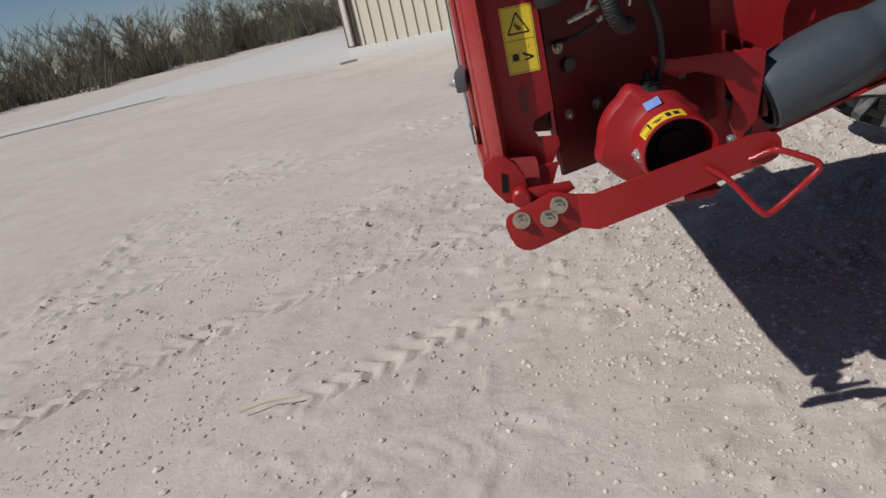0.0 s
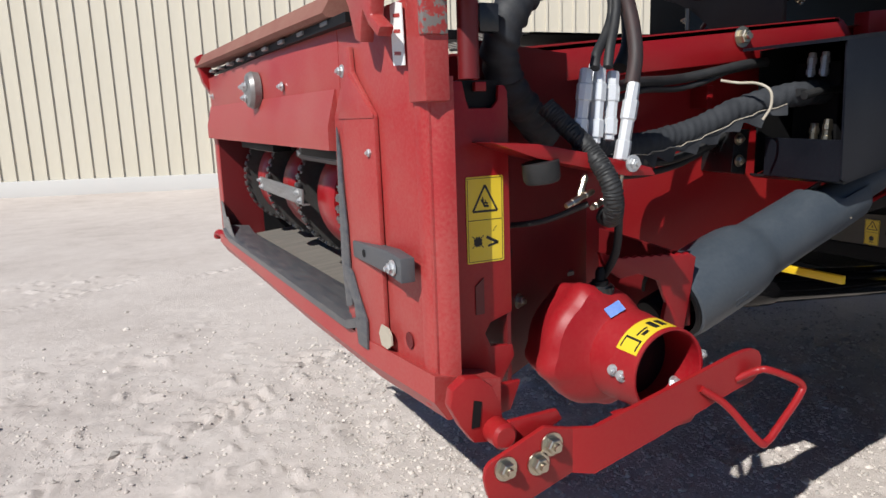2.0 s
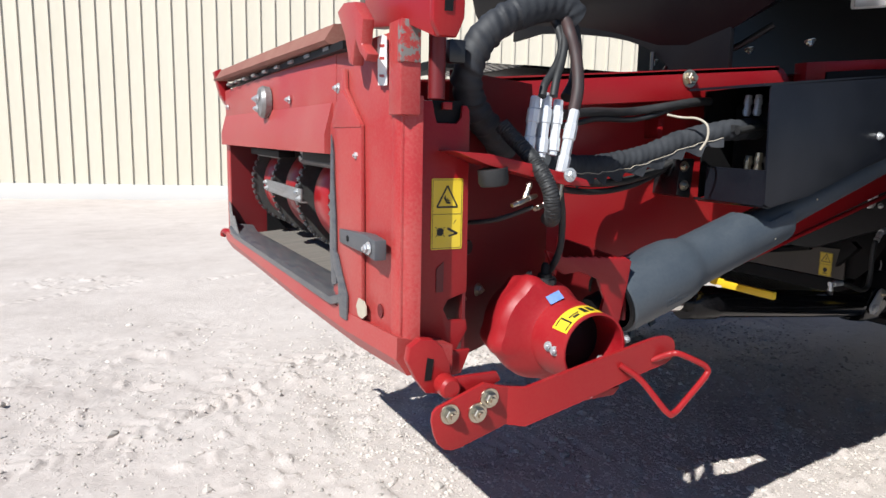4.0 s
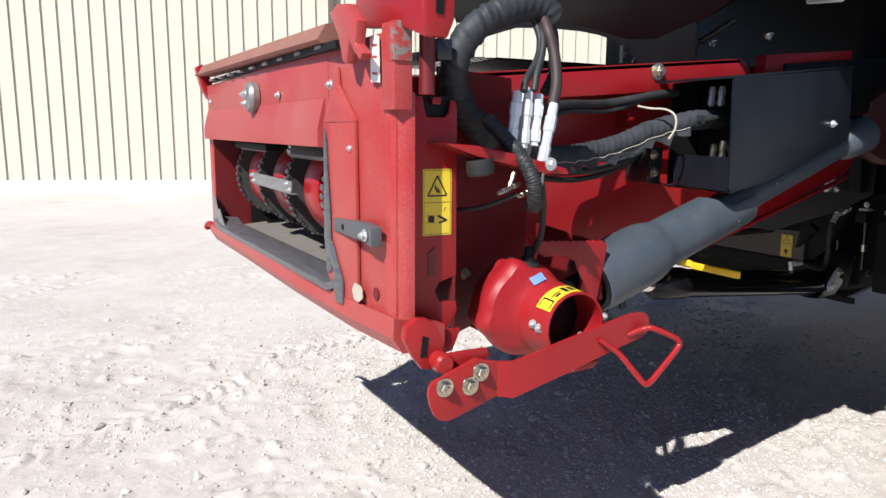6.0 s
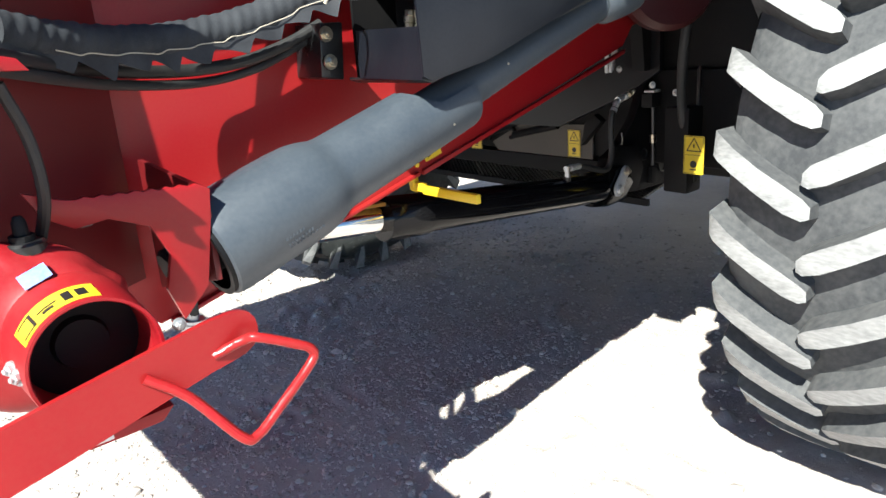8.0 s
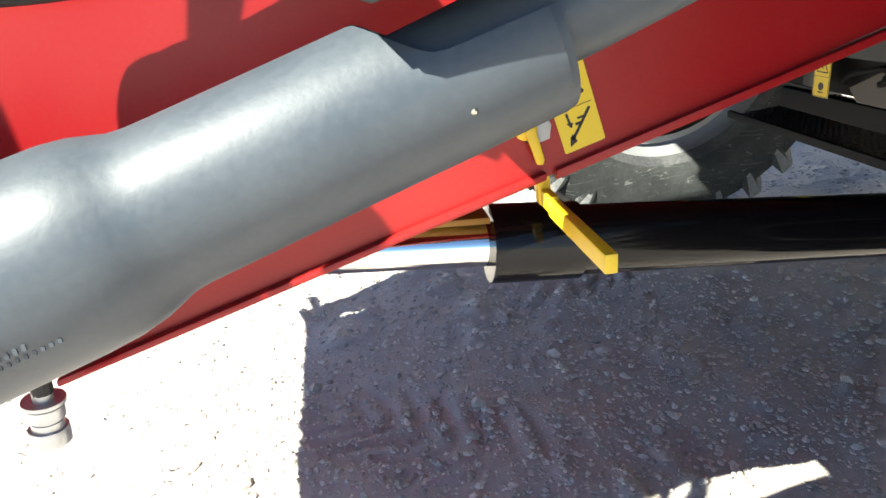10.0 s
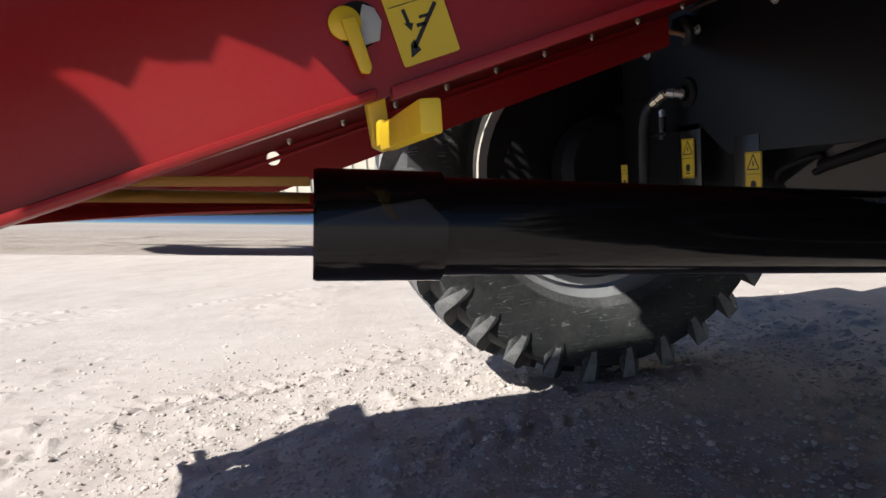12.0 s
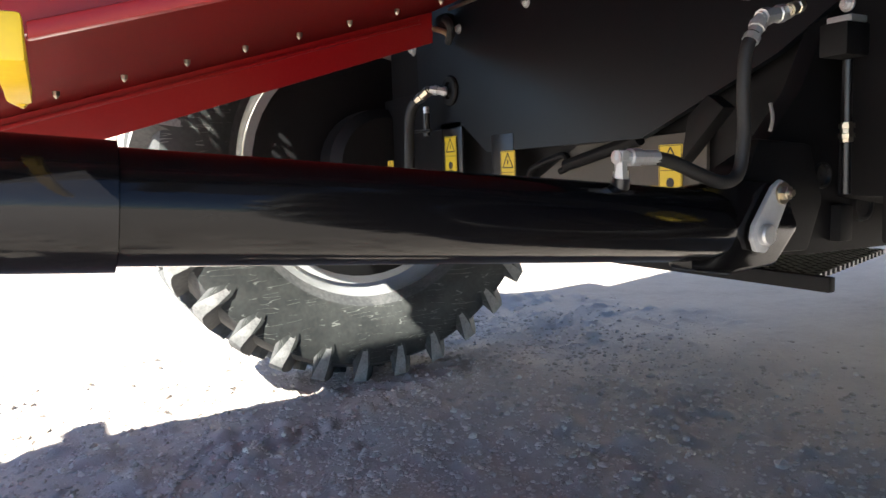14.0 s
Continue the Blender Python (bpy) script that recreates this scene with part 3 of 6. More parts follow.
def tree_line():
    rng = random.Random(4)
    verts, faces, tv, tf = [], [], [], []
    for row in range(6):
        for k in range(40):
            s = k / 39
            base = Vector((-46, 10, 0)).lerp(Vector((-3, 62, 0)), s) + Vector((-0.77, 0.64, 0)) * (row * 2.6 + rng.uniform(0, 2.5))
            base += Vector((rng.uniform(-1, 1), rng.uniform(-1, 1), -0.05))
            bare_tree(rng, verts, faces, tv, tf, base, rng.uniform(2.6, 4.3))
            brush(rng, tv, tf, base + Vector((rng.uniform(-1.5, 1.5), rng.uniform(-1.5, 1.5), 0)), rng.uniform(1.2, 2.4))
    for name, v, f, m in (("tree_row", verts, faces, BARK), ("brushwood", tv, tf, TWIG)):
        me = bpy.data.meshes.new(name)
        me.from_pydata(v, [], f)
        me.materials.append(m)
        me.shade_smooth()
        ob = new(name, me)
        tagged(ob, "row of bare grey trees beyond the yard" if name == "tree_row" else "dense dry brush and twigs under the bare trees", "trees" if name == "tree_row" else "brush", kind="stuff")


tree_line()

# ---- the combine harvester ----
combine = thing("combine_harvester", (2.75, 2.95, 0), "red and black combine harvester with bare feeder house, no header attached", "combine")


def rail_z(x):
    """Lower edge of the feeder house's side."""
    return 1.110 + 0.29 * (x - 1.385)


# Feeder house: near side, far side, floor and top.
NEAR, FAR = 2.15, 3.63
side = prism([(0.30, 1.12), (0.62, 0.900), (0.95, rail_z(0.95)), (1.38, rail_z(1.38)), (2.35, rail_z(2.35) + 0.02), (2.6, 1.72), (2.6, 1.90), (0.10, 1.735), (0.10, 1.12)], "y", NEAR, NEAR + 0.012, 0.0)
feeder = part("feeder_house", side, RED, combine, "red sheet steel feeder house side")
zb = 1.098 + 0.305 * (1.25 - 1.524)
ring = [(1.25 + 0.021 * math.sin(t), 1.12 - 0.021 * math.cos(t)) for t in (2 * math.pi * (k + 0.5) / 24 for k in range(24))]
bm = prism([(0.50, 0.93), (0.60, 0.885), (0.68, 0.895), (1.24999, zb), (1.24999, 1.099), *ring[::-1], (1.25001, 1.099), (1.25001, zb + 0.00001), (1.524, 1.098), (2.6, 1.43), (2.6, 1.88), (0.05, 1.72), (0.05, 1.05)], "y", FAR, FAR + 0.012, 0.0)
far_side = part("side_panel", bm, RED, feeder)
bm = bmesh.new()
vv = [bm.verts.new(p) for p in ((0.45, NEAR, rail_z(0.45) + 0.07), (2.6, NEAR, rail_z(2.6) + 0.07), (2.6, FAR, rail_z(2.6) + 0.07), (0.45, FAR, rail_z(0.45) + 0.07))]
bm.faces.new(vv)
bmesh.ops.solidify(bm, geom=bm.faces[:], thickness=0.008)
part("floor_plate", bm, RED_FLAT, feeder, "red floor plate with rivets")
bm = bmesh.new()
vv = [bm.verts.new(p) for p in ((0.12, NEAR - 0.1, 1.735), (2.6, NEAR - 0.1, 1.90), (2.6, FAR, 1.89), (0.12, FAR, 1.725))]
bm.faces.new(vv)
bmesh.ops.solidify(bm, geom=bm.faces[:], thickness=0.01)
part("top_plate", bm, RED, feeder)
bm = prism([(0.30, 1.66), (0.30, 1.748), (1.47, 1.852), (1.50, 1.845), (1.53, 1.82), (1.55, 1.775), (1.0, 1.715)], "y", 2.045, 2.06, 0.003)
merge(bm, prism([(0.30, 1.735), (0.30, 1.75), (1.48, 1.853), (1.48, 1.839)], "y", 2.045, 2.16, 0.0))
part("top_rail", bm, RED, feeder, "red folded top rail")
bm = prism([(1.60, 1.80), (1.60, 1.872), (2.12, 1.92), (2.12, 1.83)], "y", 2.03, 2.08, 0.003)
part("rail_bracket", bm, RED, feeder)

# Folded lip along the lower edge of the near side.
def along_rail(x0, x1, y0, y1, dz0, dz1, bev=0.002):
    bm = bmesh.new()
    v = [bm.verts.new((x, y, rail_z(x) + dz)) for x in (x0, x1) for y in (y0, y1) for dz in (dz0, dz1)]
    for f in ((0, 1, 3, 2), (4, 6, 7, 5), (0, 4, 5, 1), (2, 3, 7, 6), (0, 2, 6, 4), (1, 5, 7, 3)):
        bm.faces.new([v[i] for i in f])
    bmesh.ops.recalc_face_normals(bm, faces=bm.faces)
    return bevelled(bm, bev)


part("lower_lip", along_rail(0.64, 1.385, NEAR - 0.016, NEAR + 0.004, 0.0, 0.012, 0.005), RED, feeder, "red folded lower lip")
part("lower_lip", along_rail(1.40, 2.35, NEAR - 0.012, NEAR + 0.004, -0.006, 0.008), RED, feeder)
part("fold_strip", prism([(0.70, rail_z(0.70) + 0.040), (2.55, rail_z(2.55) + 0.040), (2.55, rail_z(2.55) + 0.052), (0.70, rail_z(0.70) + 0.052)], "y", FAR - 0.012, FAR, 0.002), RED, feeder, "red folded seam")
for i in range(9):
    x = 1.10 + 0.14 * i
    part("rivet", lathe((x, FAR - 0.001, rail_z(x) + 0.10), (x, FAR - 0.008, rail_z(x) + 0.10), [(0, 0.009), (0.7, 0.007), (1, 0.002)], 8), ZINC, far_side)
    part("rivet", lathe((x + 0.2, NEAR + 1.1, rail_z(x + 0.2) + 0.066), (x + 0.2, NEAR + 1.1, rail_z(x + 0.2) + 0.050), [(0, 0.008), (0.6, 0.007), (1, 0.002)], 8), BOLT, feeder)

# Bolts on the near side.
for x, y, z, r in ((0.398, 2.05, 1.705, 0.024), (1.068, 2.042, 1.788, 0.020), (1.06, 2.03, 1.505, 0.012), (1.064, 2.03, 1.443, 0.012)):
    part("bolt", hex_bolt((x, y, z), (0, -1, 0), r), ZINC if r > 0.02 else BOLT, feeder)
part("bracket", prism([(1.04, 1.41), (1.10, 1.40), (1.11, 1.53), (1.05, 1.53)], "y", 2.035, 2.15, 0.003), BLACK, feeder, "black bracket")


# ---- the face plate ----
def front_x(y):
    """The face plate's front at a place across it."""
    return float(np.interp(y, [1.60, 1.70, 2.0, 3.7], [-0.085, -0.093, -0.128, -0.155]))


def face_piece(pts, proud=0.0, thick=0.012, bev=0.002):
    """A plate with the outline (y, z), lying on the face plate's front."""
    bm = bmesh.new()
    f = [bm.verts.new((front_x(y) - proud, y, z)) for y, z in pts]
    b = [bm.verts.new((front_x(y) - proud + thick, y, z)) for y, z in pts]
    n = len(pts)
    bm.faces.new(f)
    bm.faces.new(b[::-1])
    for i in range(n):
        bm.faces.new((f[i], b[i], b[(i + 1) % n], f[(i + 1) % n]))
    bmesh.ops.recalc_face_normals(bm, faces=bm.faces)
    return bevelled(bm, bev)


bm = face_piece([(1.655, 1.10), (2.03, 1.10), (2.03, 1.54), (2.00, 1.645), (2.00, 1.79), (1.67, 1.80), (1.655, 1.645)])
face = part("face_plate", bm, RED_DUSTY, combine, "dusty red face plate round the feeder opening")
part("upper_panel", face_piece([(2.001, 1.605), (3.64, 1.60), (3.655, 1.775), (2.001, 1.79)], 0.001), RED_DUSTY, face)
bm = bmesh.new()
cols = []
for y in (2.025, 2.3, 2.8, 3.3, 3.64):
    fx = front_x(y)
    cols.append([bm.verts.new(p) for p in ((fx - 0.0045, y, 1.662), (fx - 0.024, y, 1.585), (fx - 0.024, y, 1.535), (fx + 0.01, y, 1.532), (fx + 0.01, y, 1.66))])
for p, q in zip(cols, cols[1:]):
    for i in range(5):
        bm.faces.new((p[i], p[(i + 1) % 5], q[(i + 1) % 5], q[i]))
bm.faces.new(cols[0])
bm.faces.new(cols[-1][::-1])
part("folded_band", bm, RED_DUSTY, face)
part("edge_strip", face_piece([(3.575, 1.14), (3.655, 1.10), (3.66, 1.60), (3.575, 1.60)]), RED_DUSTY, face)
bm = bmesh.new()
cols = []
for y in (1.64, 1.9, 2.4, 3.0, 3.64):
    fx = front_x(y)
    d = 0.005 * (y > 3)
    cols.append([bm.verts.new(p) for p in ((fx - 0.014, y, 1.150 - 0.02 * (y - 1.64) / 2), (fx - 0.016, y, 1.10), (fx + 0.010, y, 1.062 - d), (fx + 0.12, y, 1.058 - d), (fx + 0.12, y, 1.12))])
for p, q in zip(cols, cols[1:]):
    for i in range(5):
        bm.faces.new((p[i], p[(i + 1) % 5], q[(i + 1) % 5], q[i]))
bm.faces.new(cols[0])
bm.faces.new(cols[-1][::-1])
part("bottom_beam", bm, RED_DUSTY, face)
# Sill of worn steel that leads into the opening.
bm = bmesh.new()
cols = []
for y in (1.93, 2.0, 2.5, 3.0, 3.42, 3.52):
    fx, e = front_x(y), 0.02 if y in (1.93, 3.52) else 0.0
    k = 0.024 - 0.012 * (y - 1.93)
    cols.append([bm.verts.new(p) for p in ((fx - 0.018, y, 1.125 + k + e), (fx - 0.021, y, 1.145 + k + e), (fx + 0.012, y, 1.157 + k + e), (fx + 0.085, y, 1.150 + k + e), (fx + 0.085, y, 1.135 + k + e), (fx + 0.02, y, 1.12 + k + e))])
for p, q in zip(cols, cols[1:]):
    for i in range(6):
        bm.faces.new((p[i], p[(i + 1) % 6], q[(i + 1) % 6], q[i]))
bm.faces.new(cols[0])
bm.faces.new(cols[-1][::-1])
part("sill", bm, STEEL_DARK, face, "worn bare steel sill of the opening")
part("floor_ramp", prism([(-0.045, 1.142), (0.05, 1.150), (0.5, 1.185), (0.5, 1.175), (-0.045, 1.128)], "y", 2.05, 3.5, 0.0), RAMP, face, "dusty steel floor ramp")
# Added black sheet for the shade on the far inner wall.
part("side_shade_sheet", prism([(0.0, 1.13), (0.45, 1.15), (0.45, 1.62), (0.0, 1.62)], "y", 3.53, 3.54, 0.0), BLACK_MATT, face)
part("side_seal", face_piece([(1.962, 1.21), (1.990, 1.20), (2.004, 1.30), (1.998, 1.45), (1.992, 1.585), (1.982, 1.54), (1.978, 1.46), (1.968, 1.38)], 0.019, 0.005), STEEL_DARK, face, "worn grey edge strip")
part("sill_bracket", face_piece([(1.898, 1.128), (1.940, 1.130), (1.950, 1.215), (1.990, 1.27), (1.982, 1.30), (1.955, 1.285), (1.930, 1.24), (1.896, 1.19)], 0.020, 0.006), STEEL_DARK, face, "bare steel corner bracket")
part("corner_wear_plate", face_piece([(3.30, 1.13), (3.56, 1.12), (3.575, 1.28), (3.545, 1.27), (3.50, 1.215), (3.46, 1.225), (3.40, 1.18)], 0.010, 0.006), STEEL, face, "torn bare steel corner strip")
cover = part("cover_panel", face_piece([(1.828, 1.13), (1.96, 1.13), (2.005, 1.22), (2.02, 1.44), (2.015, 1.605), (1.955, 1.69), (1.946, 1.738), (1.926, 1.738), (1.92, 1.69), (1.834, 1.605)], 0.012, 0.010, 0.003), RED_DUSTY, face, "red bolted cover panel with a pointed top")
part("cover_fold", face_piece([(1.834, 1.600), (1.990, 1.600), (1.990, 1.608), (1.938, 1.688), (1.930, 1.688), (1.834, 1.608)], 0.014, 0.004, 0.002), RED_DUSTY, cover)
for y, z, r in ((1.972, 1.695, 0.009), (1.858, 1.535, 0.0085), (2.04, 1.56, 0.008), (2.45, 1.687, 0.0085), (3.55, 1.70, 0.008), (3.61, 1.545, 0.007)):
    part("bolt", hex_bolt((front_x(y) - 0.006, y, z), (-1, 0, 0), r), ZINC, face)
# Latch block.
fx = front_x(1.79)
block = part("latch_block", prism([(1.69, 1.312), (1.69, 1.357), (1.755, 1.362), (1.95, 1.352), (1.95, 1.318), (1.76, 1.318)], "x", fx - 0.034, fx - 0.006, 0.003), SLATE, face, "slate grey latch bar")
part("bolt", hex_bolt((fx - 0.036, 1.722, 1.336), (-1, 0, 0), 0.010), ZINC, block)
# Black disc on the bar for the shade in its slot.
part("slot", lathe((fx - 0.0355, 1.88, 1.336), (fx - 0.0335, 1.88, 1.336), [(0, 0.008), (1, 0.008)], 12), BLACK_MATT, block)
part("worn_patch", face_piece([(1.795, 1.165), (1.815, 1.152), (1.838, 1.155), (1.848, 1.178), (1.835, 1.198), (1.808, 1.196), (1.796, 1.185)], 0.0165, 0.003, 0.0), CREAM, face, "bare scuffed pale patch")
# Dark red disc carries the shade of a small hole.
part("slot", lathe((front_x(1.75) - 0.001, 1.75, 1.185), (front_x(1.75) - 0.0035, 1.75, 1.185), [(0, 0.016), (1, 0.016)], 16), RED_SHADE, face)
# Round bearing cover.
fx = front_x(2.74)
disc = part("bearing_cover", lathe((fx - 0.004, 2.74, 1.69), (fx - 0.045, 2.74, 1.69), [(0, 0.052), (0.5, 0.055), (0.8, 0.048), (1, 0.02)], 28), STEEL, face, "round steel bearing cover")
for k in range(3):
    a = 0.5 + 2.1 * k
    part("bolt", hex_bolt((fx - 0.044, 2.74 + 0.022 * math.cos(a), 1.69 + 0.022 * math.sin(a)), (-1, 0, 0), 0.009), ZINC, disc)
# Dust-coated top bar with its row of slots, and the ear at its far end.
bm = bmesh.new()
cols = []
for y in (1.97, 2.4, 3.0, 3.72):
    fx, k = front_x(y) - 0.012, 0.012 * (y - 1.86)
    cols.append([bm.verts.new(p) for p in ((fx - 0.03, y, 1.805 + k), (fx - 0.005, y, 1.845 + k), (fx + 0.05, y, 1.85 + k), (fx + 0.05, y, 1.80 + k), (fx - 0.02, y, 1.797 + k))])
for p, q in zip(cols, cols[1:]):
    for i in range(5):
        bm.faces.new((p[i], p[(i + 1) % 5], q[(i + 1) % 5], q[i]))
bm.faces.new(cols[0])
bm.faces.new(cols[-1][::-1])
top_bar = part("top_bar", bm, RED_BROWN, face, "brown dust-coated top bar")
# Shadow gap below the bar, laid in as a black strip.
part("shadow_gap_strip", prism([(1.88, 1.778), (3.64, 1.79), (3.64, 1.802), (1.88, 1.797)], "x", front_x(2.8) - 0.008, front_x(2.8) + 0.02, 0.0), BLACK_MATT, face, "black strip for the shadow gap under the top bar")
# Steel pieces form the bright dashes along the gap.
for i in range(9):
    y = 2.02 + 0.18 * i
    part("spacer", box(front_x(y) - 0.012, y, 1.792, 0.02, 0.05, 0.009, 0.001), STEEL, top_bar)
part("ear", prism([(-0.20, 1.86), (-0.17, 1.875), (-0.13, 1.80), (-0.12, 1.72), (-0.15, 1.715), (-0.175, 1.76)], "y", 3.655, 3.72, 0.006), RED, face, "red locating ear")
part("far_hook", hose([(-0.125, 3.62, 1.10), (-0.145, 3.69, 1.115), (-0.155, 3.74, 1.120), (-0.160, 3.775, 1.112), (-0.162, 3.785, 1.095)], 0.016, 12, 6), RED, face, "red hooked pin")
# Hook, post and beam at the near upper corner.
part("hook", prism([(1.905, 1.862), (1.855, 1.875), (1.78, 1.866), (1.72, 1.822), (1.735, 1.772), (1.690, 1.748), (1.705, 1.733), (1.745, 1.757), (1.772, 1.785), (1.782, 1.76), (1.79, 1.732), (1.818, 1.740), (1.845, 1.80)], "x", -0.155, -0.128, 0.005), RED_DUSTY, face, "red forked locating hook")
part("corner_post", box(-0.082, 1.665, 1.72, 0.045, 0.07, 0.19, 0.004), RED_DUSTY, face)
part("post_cap", box(-0.085, 1.634, 1.772, 0.046, 0.020, 0.085, 0.005), WORN, face, "red post end worn to bare metal")
part("label", face_piece([(1.712, 1.688), (1.752, 1.69), (1.756, 1.79), (1.735, 1.795), (1.716, 1.79)], 0.010, 0.002, 0.0), WHITE, face, "white torn label strip")
for z in (1.705, 1.742, 1.768):
    part("label_mark", face_piece([(1.722, z), (1.744, z + 0.002), (1.744, z + 0.008), (1.722, z + 0.006)], 0.0108, 0.001, 0.0), RED_DUSTY, face)
part("upper_beam", prism([(1.505, 1.765), (1.50, 1.90), (1.90, 1.90), (1.89, 1.83), (1.62, 1.80)], "x", -0.09, -0.04, 0.006), RED, face, "red upper beam")
plate = part("end_plate", prism([(-0.10, 1.79), (-0.085, 1.765), (-0.05, 1.765), (-0.035, 1.80), (-0.03, 2.02), (-0.09, 2.02), (-0.10, 1.86)], "y", 1.485, 1.505, 0.005), RED, face)
# No cut here: a black piece gives the slot's inner shade.
part("slot", prism([(-0.078, 1.81), (-0.062, 1.81), (-0.058, 1.90), (-0.074, 1.90)], "y", 1.4815, 1.486, 0.0), BLACK_MATT, plate)
# Post in darkened red: the beam's shade is in its colour.
part("post", rod((-0.022, 1.635, 1.66), (-0.022, 1.635, 1.79), 0.018, 18), RED_SHADE, face)
part("sensor", box(0.06, 1.72, 1.77, 0.04, 0.03, 0.05, 0.004), BLACK, face, "small black sensor")
# Near end of the face plate: bent corner and end channel with its cut-outs.
bm = bmesh.new()
vs = [[bm.verts.new(p) for p in [(-0.046 + 0.052 * math.cos(t), 1.690 + 0.052 * math.sin(t), z) for t in (radians(178 + 11 * k) for k in range(9))] + [(-0.040, 1.70, z), (-0.07, 1.705, z)]] for z in (1.08, 1.665)]
for i in range(11):
    bm.faces.new((vs[0][i], vs[0][(i + 1) % 11], vs[1][(i + 1) % 11], vs[1][i]))
bm.faces.new(vs[0])
bm.faces.new(vs[1][::-1])
part("bent_corner", bm, RED_DUSTY, face)
channel = part("end_channel", prism([(-0.05, 1.10), (0.050, 1.055), (0.098, 1.135), (0.094, 1.158), (0.046, 1.163), (0.034, 1.19), (0.046, 1.21), (0.094, 1.225), (0.090, 1.64), (0.084, 1.652), (0.072, 1.652), (0.070, 1.625), (0.058, 1.612), (0.010, 1.612), (0.004, 1.63), (-0.002, 1.66), (-0.05, 1.66)], "y", 1.698, 1.708, 0.002), RED, face, "red end channel with notches")
# Web behind the notches, its shade put into the red.
part("channel_web", box(0.088, 1.80, 1.355, 0.008, 0.20, 0.55, 0.0), RED_SHADE, channel)
# Solid black block in place of the shade in the channel's pocket.
part("pocket_shade", box(0.03, 1.76, 1.637, 0.10, 0.09, 0.05, 0.0), BLACK_MATT, channel)
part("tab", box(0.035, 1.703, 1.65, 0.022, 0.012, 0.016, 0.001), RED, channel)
# Dark red inlay for the shade in the channel's slot.
part("slot", prism([(0.014, 1.23), (0.032, 1.23), (0.032, 1.30), (0.014, 1.285)], "y", 1.6955, 1.699, 0.0), RED_SHADE, channel)
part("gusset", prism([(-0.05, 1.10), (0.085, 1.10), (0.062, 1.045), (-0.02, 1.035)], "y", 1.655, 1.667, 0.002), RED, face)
# Assumed web, slanted and darkened to hold the shade behind the plate.
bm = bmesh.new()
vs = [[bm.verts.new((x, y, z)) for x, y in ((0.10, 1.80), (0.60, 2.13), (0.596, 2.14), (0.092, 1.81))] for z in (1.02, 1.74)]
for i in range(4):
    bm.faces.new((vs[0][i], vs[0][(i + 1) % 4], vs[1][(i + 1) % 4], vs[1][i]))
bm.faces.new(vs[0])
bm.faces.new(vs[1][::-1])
part("slanted_web", bm, RED_SHADE, face, "slanted web, dark red for the shade behind the face plate")
part("cover_plug", rod((0.15, 1.83, 1.31), (0.158, 1.815, 1.31), 0.02, 16, 0.003), BLACK, face)
for x, z in ((0.14, 1.18), (0.22, 1.185), (0.13, 1.36)):
    part("bolt", hex_bolt((x, 1.80 + (x - 0.10) * 0.66, z), (0.55, -0.83, 0), 0.012), BOLT, face)
# Coupling hook and pin below the channel.
hook = part("coupling_hook", prism([(-0.105, 1.115), (-0.10, 1.145), (-0.075, 1.162), (-0.045, 1.158), (-0.022, 1.138), (-0.005, 1.10), (0.0, 1.05), (-0.03, 1.035), (-0.06, 1.04), (-0.085, 1.075)], "y", 1.575, 1.60, 0.005), RED, face, "red rounded coupling hook")
# Black piece laid on the hook as its slot's shade.
part("slot", prism([(-0.066, 1.07), (-0.05, 1.07), (-0.045, 1.115), (-0.06, 1.12)], "y", 1.573, 1.576, 0.0), BLACK_MATT, hook)
part("pin", rod((-0.020, 1.535, 1.058), (-0.020, 1.64, 1.058), 0.024, 20, 0.006), RED, hook)
part("link_plate", prism([(-0.03, 1.035), (0.0, 1.075), (0.10, 1.075), (0.11, 1.055), (0.03, 1.02)], "y", 1.555, 1.567, 0.002), RED, hook)

# ---- lock lever with its loop handle ----
bm = prism([(-0.058, 1.026), (-0.067, 1.016), (-0.070, 0.998), (-0.064, 0.968), (-0.054, 0.945), (-0.040, 0.932), (-0.022, 0.927), (-0.004, 0.929), (0.115, 0.966), (0.115, 1.048), (0.052, 1.066)], "y", 1.524, 1.534, 0.002)
lever = part("lock_lever", bm, RED, combine, "red flat lock lever with a wire loop handle")
bm = bmesh.new()
st = [(0.11, 1.524, 0.964, 1.049), (0.15, 1.512, 0.957, 1.046), (0.30, 1.512, 0.992, 1.078), (0.50, 1.518, 1.040, 1.116), (0.535, 1.519, 1.046, 1.119), (0.552, 1.520, 1.050, 1.118), (0.566, 1.520, 1.058, 1.112), (0.574, 1.520, 1.070, 1.100), (0.576, 1.520, 1.080, 1.090)]
rows_ = [[bm.verts.new(p) for p in ((x, y, lo), (x, y, hi), (x, y + 0.010, hi), (x, y + 0.010, lo))] for x, y, lo, hi in st]
for p, q in zip(rows_, rows_[1:]):
    for i in range(4):
        bm.faces.new((p[i], p[(i + 1) % 4], q[(i + 1) % 4], q[i]))
bm.faces.new(rows_[0])
bm.faces.new(rows_[-1][::-1])
part("lever_arm", bevelled(bm, 0.002), RED, lever)
for x, z in ((-0.030, 1.010), (0.036, 1.003), (0.064, 1.032)):
    part("bolt", hex_bolt((x, 1.523, z), (0, -1, 0), 0.015), BOLT, lever, "shiny flanged lock nut")
